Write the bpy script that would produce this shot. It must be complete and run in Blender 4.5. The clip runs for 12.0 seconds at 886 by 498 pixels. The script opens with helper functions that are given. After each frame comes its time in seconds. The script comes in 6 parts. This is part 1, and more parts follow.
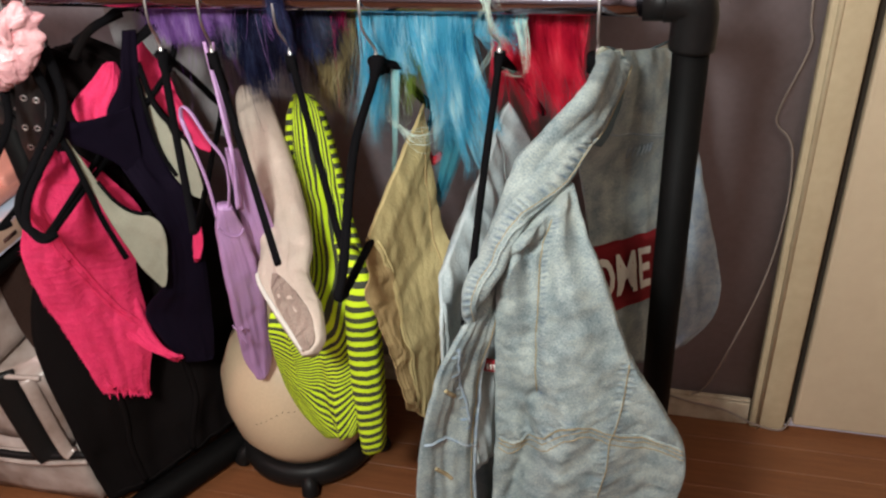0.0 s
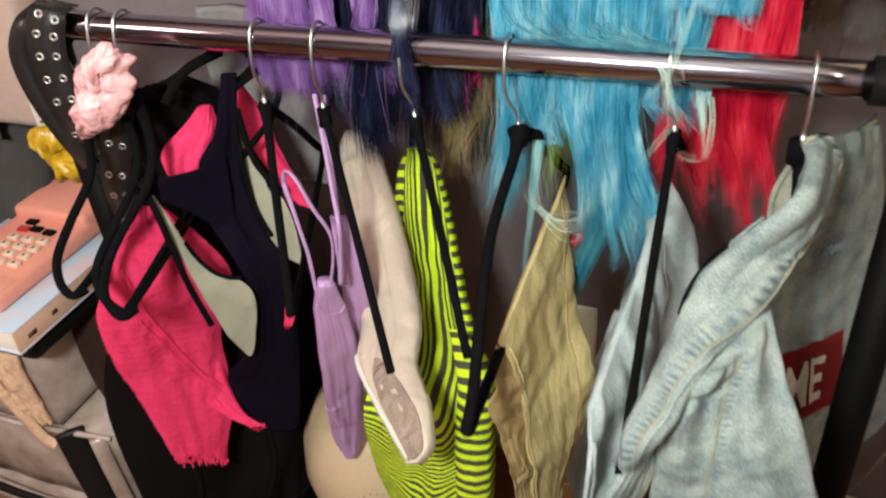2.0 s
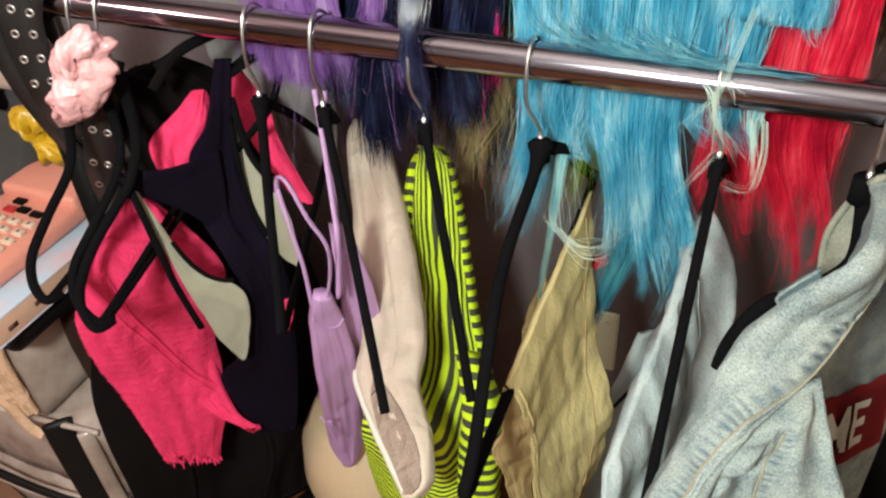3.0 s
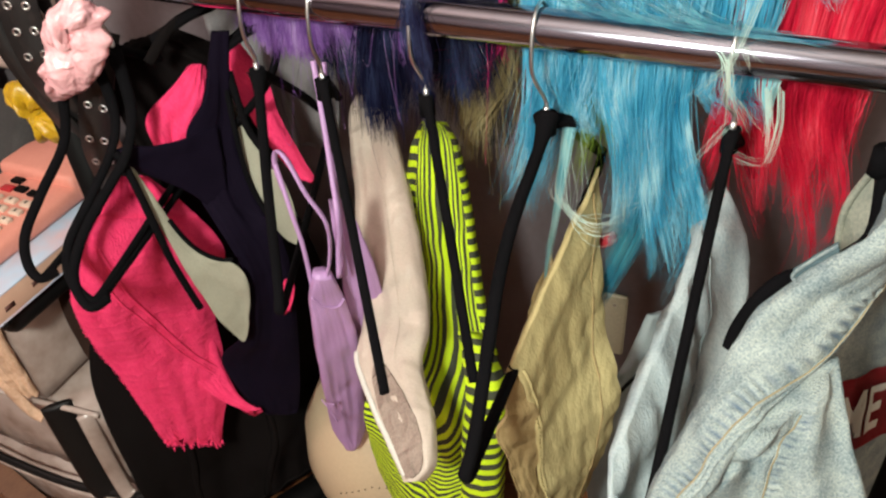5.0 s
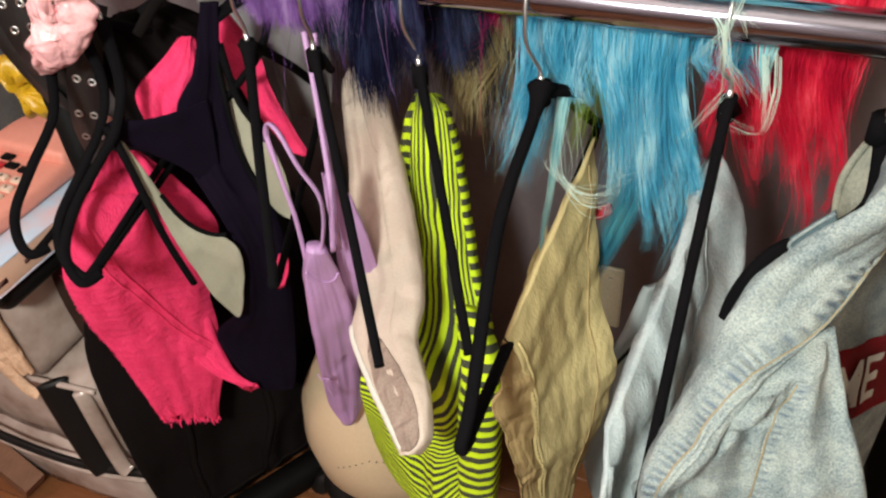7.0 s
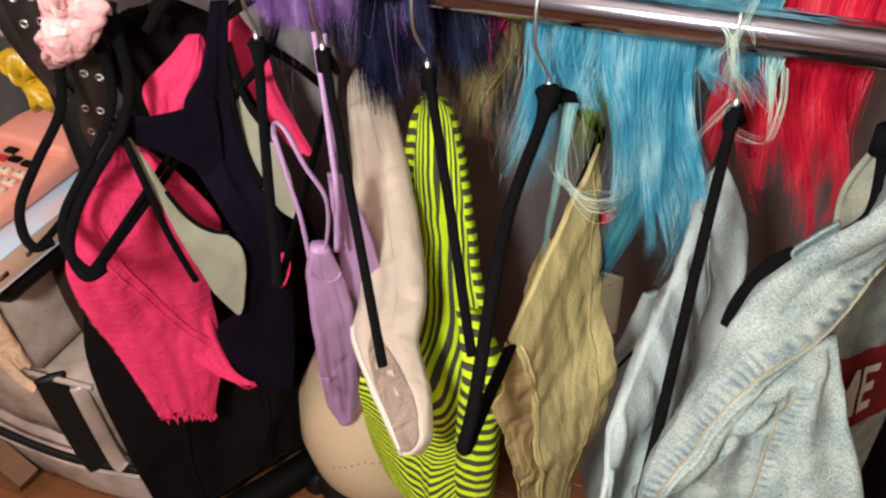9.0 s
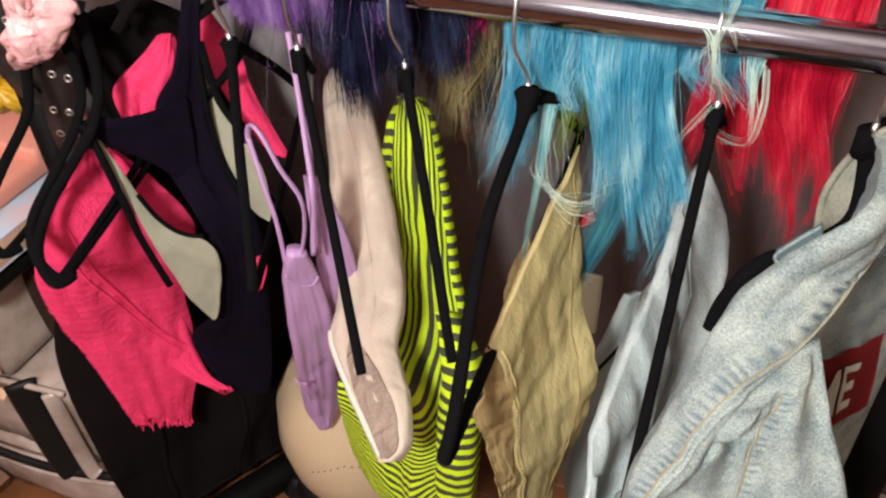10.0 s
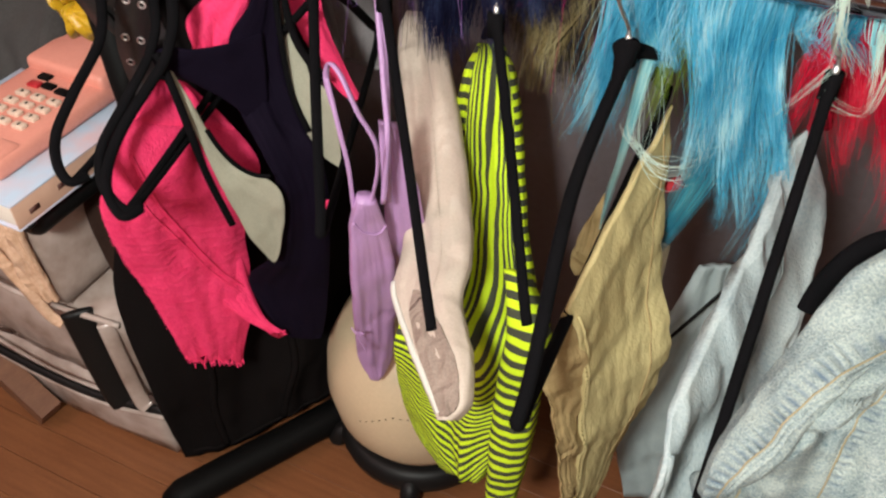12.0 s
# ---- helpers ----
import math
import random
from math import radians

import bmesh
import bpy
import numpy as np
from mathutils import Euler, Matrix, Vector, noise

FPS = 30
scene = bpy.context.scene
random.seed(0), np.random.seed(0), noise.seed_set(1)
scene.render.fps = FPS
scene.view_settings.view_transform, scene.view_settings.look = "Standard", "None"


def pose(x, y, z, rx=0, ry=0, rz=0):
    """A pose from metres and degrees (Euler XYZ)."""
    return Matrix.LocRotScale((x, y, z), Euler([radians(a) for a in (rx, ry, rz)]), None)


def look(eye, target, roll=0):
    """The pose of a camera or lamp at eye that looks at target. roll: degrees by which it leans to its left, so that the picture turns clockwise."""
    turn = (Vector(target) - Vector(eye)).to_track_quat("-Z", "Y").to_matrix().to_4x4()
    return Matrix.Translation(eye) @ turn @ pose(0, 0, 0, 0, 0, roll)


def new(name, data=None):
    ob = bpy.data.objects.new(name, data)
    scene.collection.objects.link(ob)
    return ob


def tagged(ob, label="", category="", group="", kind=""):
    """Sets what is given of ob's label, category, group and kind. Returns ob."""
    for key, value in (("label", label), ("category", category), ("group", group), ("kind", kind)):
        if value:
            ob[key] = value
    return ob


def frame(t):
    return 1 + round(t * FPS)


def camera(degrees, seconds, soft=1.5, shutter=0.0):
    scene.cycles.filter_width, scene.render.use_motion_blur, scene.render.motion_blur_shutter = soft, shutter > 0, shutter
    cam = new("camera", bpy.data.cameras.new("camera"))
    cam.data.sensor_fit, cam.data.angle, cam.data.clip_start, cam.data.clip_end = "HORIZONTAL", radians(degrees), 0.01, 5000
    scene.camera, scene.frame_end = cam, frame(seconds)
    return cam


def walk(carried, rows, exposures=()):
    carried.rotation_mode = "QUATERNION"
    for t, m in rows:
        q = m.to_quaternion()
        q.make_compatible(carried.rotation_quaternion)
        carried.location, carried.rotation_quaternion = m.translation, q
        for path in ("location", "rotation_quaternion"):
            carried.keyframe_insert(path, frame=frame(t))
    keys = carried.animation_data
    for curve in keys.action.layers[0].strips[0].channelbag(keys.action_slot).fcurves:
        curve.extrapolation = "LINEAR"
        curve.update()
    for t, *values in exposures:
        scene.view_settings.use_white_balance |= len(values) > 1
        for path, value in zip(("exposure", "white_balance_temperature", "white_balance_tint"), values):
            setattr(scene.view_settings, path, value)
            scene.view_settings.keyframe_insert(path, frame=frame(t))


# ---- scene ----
cam = camera(55.5, 12.0, soft=2.3, shutter=0.3)
METRES, EYE, TILT, LEAN, TURN = 0.52, 1.18, -34.0, 3.7, 14.0
ROWS = [
    (0.0, 0.0, 0.0, 0.0, 0.0, 0.0, -0.0),
    (0.5, -0.027, -0.0031, -0.0064, 0.73, 0.17, -0.87),
    (1.0, -0.0609, -0.0141, 0.006, 1.42, 0.53, -1.12),
    (1.5, -0.1232, 0.0593, 0.0178, 3.01, -0.02, -1.54),
    (2.0, -0.1523, 0.3063, 0.208, 4.58, -0.56, -3.17),
    (2.5, -0.1973, 0.4691, 0.3018, 5.13, -2.21, -5.04),
    (3.0, -0.1483, 0.4826, 0.3345, 6.27, -4.1, -5.39),
    (3.5, -0.1292, 0.518, 0.3288, 7.23, -4.32, -6.09),
    (5.5, -0.1426, 0.5282, 0.3125, 6.83, -5.24, -5.31),
    (6.0, -0.1433, 0.5269, 0.3133, 6.88, -5.51, -5.4),
    (6.5, -0.1364, 0.536, 0.3126, 6.78, -6.01, -5.01),
    (7.0, -0.1353, 0.5403, 0.3061, 6.68, -6.56, -5.02),
    (9.0, -0.1523, 0.5286, 0.3, 6.37, -6.19, -6.32),
    (9.5, -0.1622, 0.5366, 0.2956, 5.26, -5.82, -6.67),
    (10.0, -0.1575, 0.5522, 0.311, 4.83, -6.32, -6.06),
    (10.5, -0.1631, 0.5615, 0.3156, 4.86, -6.81, -5.54),
    (11.0, -0.179, 0.5649, 0.2981, 5.37, -7.67, -6.12),
    (11.5, -0.1999, 0.5817, 0.2983, 6.73, -9.04, -7.59),
    (12.0, -0.2219, 0.6011, 0.2974, 8.02, -9.87, -9.48),
]

walk(cam, [(t, pose(0, 0, EYE, TILT, LEAN, TURN) @ pose(METRES * x, METRES * y, METRES * z, 90 + pitch, roll, yaw)) for t, x, y, z, yaw, pitch, roll in ROWS],
     exposures=[(0.0, 0.04, 6250, 14), (1.6, 0.07, 6300, 11), (2.3, 0.17, 6450, 7), (3.7, 0.17, 6450, 7), (5.5, 0.17, 6500, 10), (9.0, 0.17, 6540, 13), (10.5, 0.17, 6560, 17), (11.5, 0.17, 6500, 17), (12.0, 0.17, 6380, 12)])

# ---- light: three added lamps with no fixture seen, a key and two fills ----
world = bpy.data.worlds.new("room_world")
world.use_nodes = True
world.node_tree.nodes["Background"].inputs[0].default_value = (0.75, 0.62, 0.6, 1)
world.node_tree.nodes["Background"].inputs[1].default_value = 0.3
scene.world = world


def lamp(name, kind, place, target, energy, colour, size):
    data = bpy.data.lights.new(name, kind)
    data.energy, data.color = energy, colour
    if kind == "AREA":
        data.size = size
    else:
        data.shadow_soft_size = size
    ob = new(name, data)
    ob.matrix_world = look(place, target)
    return ob


lamp("key_light", "POINT", (-0.34, -0.16, 1.44), (-0.4, 0.9, 0.6), 74, (0.98, 1.0, 0.91), 0.09)
lamp("pink_fill_left", "POINT", (-1.7, -0.1, 1.6), (-1.0, 0.9, 0.6), 25, (1.0, 0.66, 0.60), 0.08)
lamp("warm_fill_right", "POINT", (1.15, -0.4, 2.1), (0.2, 1.0, 0.8), 18, (1.0, 0.80, 0.60), 0.10)

# ---- materials ----


def material(name, colour, second=None, rough=0.7, metal=0.0, grain=300.0, stain=6.0, bump=0.15, sheen=0.0, mixed=0.5, stretch=(1, 1, 1), crease=0.0, crease_scale=16.0, spec=0.5, spread=0.18):
    """A surface with colour variation at two scales and a fine relief."""
    m = bpy.data.materials.new(name)
    m.use_nodes = True
    nt = m.node_tree
    b = nt.nodes["Principled BSDF"]
    second = second or tuple(c * 0.72 for c in colour)
    tc = nt.nodes.new("ShaderNodeTexCoord")
    mp = nt.nodes.new("ShaderNodeMapping")
    mp.inputs["Scale"].default_value = stretch
    nt.links.new(tc.outputs["Object"], mp.inputs[0])
    n1 = nt.nodes.new("ShaderNodeTexNoise")
    n1.inputs["Scale"].default_value, n1.inputs["Detail"].default_value = stain, 5
    n2 = nt.nodes.new("ShaderNodeTexNoise")
    n2.inputs["Scale"].default_value, n2.inputs["Detail"].default_value = grain, 3
    nt.links.new(mp.outputs[0], n1.inputs["Vector"])
    nt.links.new(mp.outputs[0], n2.inputs["Vector"])
    add = nt.nodes.new("ShaderNodeMath")
    add.operation = "MULTIPLY_ADD"
    add.inputs[1].default_value, add.inputs[2].default_value = mixed, 0.0
    nt.links.new(n2.outputs[0], add.inputs[0])
    sm = nt.nodes.new("ShaderNodeMath")
    sm.operation = "MULTIPLY_ADD"
    sm.inputs[1].default_value = 1 - mixed
    nt.links.new(n1.outputs[0], sm.inputs[0])
    nt.links.new(add.outputs[0], sm.inputs[2])
    ramp = nt.nodes.new("ShaderNodeValToRGB")
    ramp.color_ramp.elements[0].position, ramp.color_ramp.elements[1].position = 0.5 - spread, 0.5 + spread
    ramp.color_ramp.elements[0].color = (*second, 1)
    ramp.color_ramp.elements[1].color = (*colour, 1)
    nt.links.new(sm.outputs[0], ramp.inputs[0])
    nt.links.new(ramp.outputs[0], b.inputs["Base Color"])
    b.inputs["Roughness"].default_value, b.inputs["Metallic"].default_value = rough, metal
    b.inputs["Specular IOR Level"].default_value = spec
    if sheen:
        b.inputs["Sheen Weight"].default_value = sheen
    if bump:
        bp = nt.nodes.new("ShaderNodeBump")
        bp.inputs["Strength"].default_value, bp.inputs["Distance"].default_value = bump, 0.002
        nt.links.new(n2.outputs[0], bp.inputs["Height"])
        nt.links.new(bp.outputs[0], b.inputs["Normal"])
        if crease:
            n3 = nt.nodes.new("ShaderNodeTexNoise")
            n3.inputs["Scale"].default_value, n3.inputs["Detail"].default_value, n3.inputs["Distortion"].default_value = crease_scale, 2, 0.8
            nt.links.new(mp.outputs[0], n3.inputs["Vector"])
            b2 = nt.nodes.new("ShaderNodeBump")
            b2.inputs["Strength"].default_value, b2.inputs["Distance"].default_value = crease, 0.02
            nt.links.new(n3.outputs[0], b2.inputs["Height"])
            nt.links.new(bp.outputs[0], b2.inputs["Normal"])
            nt.links.new(b2.outputs[0], b.inputs["Normal"])
    return m


M_wall = material("mauve_paint", (0.27, 0.23, 0.245), (0.22, 0.185, 0.2), 0.75, grain=90, stain=2.5, bump=0.1)
M_pale = material("pale_bounce_paint", (0.62, 0.56, 0.58), (0.55, 0.49, 0.51), 0.8, grain=90, stain=2.5, bump=0.1)
M_plain = material("pink_plaster", (0.62, 0.46, 0.40), (0.52, 0.38, 0.33), 0.8, grain=80, stain=3)
M_trim = material("cream_gloss_paint", (0.60, 0.50, 0.33), (0.50, 0.40, 0.25), 0.5, grain=60, stain=7, bump=0.1)
M_door = material("cream_door_paint", (0.66, 0.54, 0.38), (0.6, 0.48, 0.33), 0.5, grain=40, stain=3, bump=0.05)
M_base = material("dirty_white_paint", (0.62, 0.55, 0.42), (0.32, 0.25, 0.17), 0.6, grain=50, stain=14)
M_ceil = material("white_ceiling_paint", (0.75, 0.72, 0.68), (0.7, 0.66, 0.62), 0.9)
M_gap = material("dark_gap", (0.03, 0.022, 0.015), None, 0.9)
M_wood = material("red_brown_floorboard", (0.225, 0.088, 0.034), (0.135, 0.046, 0.017), 0.42, grain=120, stain=9, bump=0.06, stretch=(1, 14, 1))
M_chrome = material("chrome", (0.42, 0.39, 0.45), (0.30, 0.275, 0.33), 0.14, 1.0, grain=60, stain=9, bump=0.0, stretch=(0.1, 1, 1))
M_black = material("black_paint", (0.004, 0.0038, 0.0038), (0.002, 0.002, 0.002), 0.6, grain=150, stain=10, bump=0.05, spec=0.08)
M_plastic = material("black_plastic", (0.008, 0.0075, 0.0075), None, 0.45, grain=200, stain=12, bump=0.05, spec=0.18)
M_flock = material("black_flocking", (0.0055, 0.005, 0.006), (0.003, 0.003, 0.0035), 0.95, grain=900, stain=30, bump=0.4, spec=0.06)
M_steel = material("hook_steel", (0.78, 0.77, 0.76), None, 0.32, 1.0, bump=0.0)
M_pink = material("hot_pink_lace_knit", (0.95, 0.065, 0.19), (0.82, 0.035, 0.135), 0.9, grain=420, stain=90, bump=0.6, spec=0.1, crease=0.3, crease_scale=14, stretch=(1, 1, 0.6))
M_navy = material("navy_jersey", (0.0058, 0.0032, 0.0102), (0.004, 0.0022, 0.0075), 0.85, grain=500, stain=14, bump=0.2, spec=0.08)
M_lining = material("grey_green_lining", (0.36, 0.35, 0.27), (0.28, 0.27, 0.21), 0.9, grain=600, stain=14, bump=0.3, spec=0.1)
M_lilac = material("lilac_satin", (0.48, 0.28, 0.52), (0.41, 0.23, 0.45), 0.45, grain=500, stain=16, bump=0.2, crease=0.35, crease_scale=10)
M_cream = material("cream_sateen", (0.60, 0.50, 0.42), (0.49, 0.40, 0.33), 0.5, grain=500, stain=16, bump=0.25, crease=0.55, crease_scale=15)
# Beige lining, its colour darkened to stand for shade in the creases.
M_creamin = material("crease_darkened_lining", (0.38, 0.29, 0.24), (0.22, 0.16, 0.13), 0.8, grain=500, stain=40, bump=0.4, crease=1.0, crease_scale=30, stretch=(1, 1, 0.5))
M_khaki = material("khaki_cotton", (0.56, 0.465, 0.23), (0.45, 0.365, 0.17), 0.85, grain=420, stain=12, bump=0.4, spec=0.15, crease=0.14, crease_scale=22, stretch=(1, 1, 0.35))
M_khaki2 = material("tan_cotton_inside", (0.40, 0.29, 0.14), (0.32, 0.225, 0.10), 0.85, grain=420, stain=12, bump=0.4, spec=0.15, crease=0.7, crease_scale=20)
M_shirt = material("pale_denim_shirt", (0.48, 0.53, 0.52), (0.27, 0.34, 0.37), 0.85, grain=500, stain=26, bump=0.5, spec=0.15, crease=0.8, crease_scale=11, stretch=(1, 1, 0.45))
# Shirt cloth with the back's shade put into its colour; the seam shares it.
M_shirtshade = material("shaded_shirt_cotton", (0.30, 0.35, 0.35), (0.24, 0.29, 0.30), 0.9, grain=700, stain=60, bump=0.35, spec=0.15, crease=0.5, crease_scale=12)
M_denim = material("bleached_denim", (0.46, 0.51, 0.475), (0.115, 0.17, 0.20), 0.9, grain=650, stain=38, bump=0.8, spec=0.12, mixed=0.55, spread=0.17, crease=0.45, crease_scale=8)
M_denimdk = material("washed_denim_edge", (0.42, 0.48, 0.50), (0.19, 0.27, 0.36), 0.88, grain=420, stain=60, bump=0.6, spec=0.15, mixed=0.4)
M_puck = material("worn_blue_denim", (0.34, 0.41, 0.44), (0.12, 0.19, 0.29), 0.88, grain=420, stain=90, bump=0.6, spec=0.15, mixed=0.4)
# Dark denim; in the collar's neck the same tone stands for shade.
M_denimin = material("dark_denim_and_neck_shade", (0.12, 0.17, 0.18), (0.07, 0.11, 0.13), 0.9, grain=500, stain=50, bump=0.5, spec=0.1)
M_facing = material("collar_facing", (0.38, 0.37, 0.29), (0.20, 0.22, 0.19), 0.9, grain=330, stain=50, bump=0.5, spec=0.1)
M_thread = material("tan_thread", (0.42, 0.34, 0.19), (0.3, 0.24, 0.14), 0.8, grain=900, bump=0.4)
M_red = material("red_woven_patch", (0.36, 0.012, 0.022), (0.28, 0.008, 0.016), 0.8, grain=900, stain=20, bump=0.4)
M_white = material("white_print", (0.72, 0.70, 0.64), (0.6, 0.58, 0.52), 0.7, grain=500)
M_stool = material("beige_vinyl", (0.60, 0.47, 0.31), (0.53, 0.41, 0.27), 0.42, grain=200, stain=4, bump=0.05)
M_blackcloth = material("black_cloth", (0.009, 0.0075, 0.0075), (0.006, 0.0045, 0.0045), 0.95, grain=500, stain=8, bump=0.4, spec=0.03)
M_brown = material("dark_brown_cloth", (0.05, 0.028, 0.022), (0.03, 0.016, 0.012), 0.95, grain=400, stain=8, bump=0.4, spec=0.05)
M_satinpink = material("pink_satin", (0.92, 0.55, 0.56), (0.80, 0.38, 0.41), 0.27, grain=300, stain=30, bump=0.1, crease=0.5, crease_scale=34)
M_satingold = material("gold_satin", (0.62, 0.38, 0.02), (0.40, 0.22, 0.008), 0.33, grain=300, stain=30, bump=0.1, crease=0.3, crease_scale=30)
M_phone = material("salmon_plastic", (0.72, 0.30, 0.23), (0.66, 0.26, 0.2), 0.35, grain=200, stain=5, bump=0.02)
M_key = material("ivory_key", (0.75, 0.58, 0.46), None, 0.4, bump=0.0)
M_keyred = material("red_key", (0.5, 0.02, 0.03), None, 0.4, bump=0.0)
M_cover = material("printed_book_cover", (0.46, 0.58, 0.72), (0.62, 0.46, 0.50), 0.35, grain=18, stain=20, bump=0.0, spread=0.12)
M_spine = material("peach_spine", (0.66, 0.44, 0.32), (0.58, 0.36, 0.26), 0.5, grain=40, stain=20, bump=0.0)
M_print = material("brown_print", (0.12, 0.05, 0.04), None, 0.6, bump=0.0)
M_paper = material("page_edges", (0.80, 0.74, 0.66), (0.66, 0.58, 0.5), 0.85, grain=60, stain=10, stretch=(1, 1, 30))
M_bin = material("milky_plastic", (0.50, 0.42, 0.38), (0.17, 0.11, 0.085), 0.22, grain=26, stain=7, bump=0.03, mixed=0.3, spread=0.16)
M_fill = material("peach_cloth", (0.68, 0.46, 0.33), (0.50, 0.30, 0.18), 0.8, grain=200, stain=24, crease=0.8, crease_scale=18)
M_leather = material("black_leather", (0.013, 0.012, 0.012), (0.02, 0.018, 0.018), 0.32, grain=260, stain=20, bump=0.2)
M_cable = material("cream_cable", (0.26, 0.21, 0.18), None, 0.6, bump=0.0)
M_socket = material("ivory_switch_plate", (0.55, 0.49, 0.34), None, 0.4, bump=0.0)
M_brownwood = material("brown_board", (0.20, 0.095, 0.05), (0.12, 0.05, 0.028), 0.5, grain=90, stain=8, stretch=(1, 1, 12))


def wear_tint(m, tint, amount=0.85):
    """Blue dye left in the valleys beside the seams, by the cloth's own wear."""
    nt = m.node_tree
    b = nt.nodes["Principled BSDF"]
    ramp = b.inputs["Base Color"].links[0].from_socket
    at = nt.nodes.new("ShaderNodeAttribute")
    at.attribute_name = "wear"
    k = nt.nodes.new("ShaderNodeMath")
    k.operation, k.use_clamp = "MULTIPLY", True
    k.inputs[1].default_value = amount
    nt.links.new(at.outputs["Fac"], k.inputs[0])
    mix = nt.nodes.new("ShaderNodeMix")
    mix.data_type = "RGBA"
    mix.inputs[7].default_value = (*tint, 1)
    nt.links.new(k.outputs[0], mix.inputs[0])
    nt.links.new(ramp, mix.inputs[6])
    nt.links.new(mix.outputs[2], b.inputs["Base Color"])


def rib(m, scale, distort, strength, turn=0.0, deep=0.004):
    """A raised rib or crinkle in the weave, over the relief that is there."""
    nt = m.node_tree
    b = nt.nodes["Principled BSDF"]
    tc = nt.nodes.new("ShaderNodeTexCoord")
    mp = nt.nodes.new("ShaderNodeMapping")
    mp.inputs["Rotation"].default_value = (0, radians(turn), 0)
    wv = nt.nodes.new("ShaderNodeTexWave")
    wv.inputs["Scale"].default_value, wv.inputs["Distortion"].default_value, wv.inputs["Detail"].default_value, wv.inputs["Detail Scale"].default_value = scale, distort, 2, 1.5
    bp = nt.nodes.new("ShaderNodeBump")
    bp.inputs["Strength"].default_value, bp.inputs["Distance"].default_value = strength, deep
    nt.links.new(tc.outputs["Object"], mp.inputs[0])
    nt.links.new(mp.outputs[0], wv.inputs["Vector"])
    nt.links.new(wv.outputs["Fac"], bp.inputs["Height"])
    nt.links.new(b.inputs["Normal"].links[0].from_socket, bp.inputs["Normal"])
    nt.links.new(bp.outputs[0], b.inputs["Normal"])


rib(M_pink, 34, 6, 0.14, 35)
rib(M_khaki, 62, 4, 0.13, 10, 0.002)
rib(M_cream, 16, 6, 0.14, 20)
wear_tint(M_denim, (0.08, 0.125, 0.19), 1.0)


def striped(name):
    """Neon yellow and grey bands across the cloth, by its own length."""
    m = material(name, (0.64, 0.86, 0.025), (0.54, 0.74, 0.015), 0.75, grain=600, stain=20, bump=0.3, spec=0.2)
    nt = m.node_tree
    b = nt.nodes["Principled BSDF"]
    ramp = b.inputs["Base Color"].links[0].from_socket
    uv = nt.nodes.new("ShaderNodeUVMap")
    sep = nt.nodes.new("ShaderNodeSeparateXYZ")
    nt.links.new(uv.outputs[0], sep.inputs[0])
    nz = nt.nodes.new("ShaderNodeTexNoise")
    nz.inputs["Scale"].default_value = 8
    nt.links.new(uv.outputs[0], nz.inputs["Vector"])
    off = nt.nodes.new("ShaderNodeMath")
    off.operation = "MULTIPLY_ADD"
    off.inputs[1].default_value = 0.012
    nt.links.new(nz.outputs[0], off.inputs[0])
    nt.links.new(sep.outputs[1], off.inputs[2])
    fr = nt.nodes.new("ShaderNodeMath")
    fr.operation = "MULTIPLY"
    fr.inputs[1].default_value = 1 / 0.0215
    nt.links.new(off.outputs[0], fr.inputs[0])
    fc = nt.nodes.new("ShaderNodeMath")
    fc.operation = "FRACT"
    nt.links.new(fr.outputs[0], fc.inputs[0])
    gt = nt.nodes.new("ShaderNodeMath")
    gt.operation = "GREATER_THAN"
    gt.inputs[1].default_value = 0.5
    nt.links.new(fc.outputs[0], gt.inputs[0])
    mix = nt.nodes.new("ShaderNodeMix")
    mix.data_type = "RGBA"
    mix.inputs[7].default_value = (0.055, 0.06, 0.04, 1)
    nt.links.new(gt.outputs[0], mix.inputs[0])
    nt.links.new(ramp, mix.inputs[6])
    nt.links.new(mix.outputs[2], b.inputs["Base Color"])
    return m


M_stripe = striped("neon_stripe_jersey")


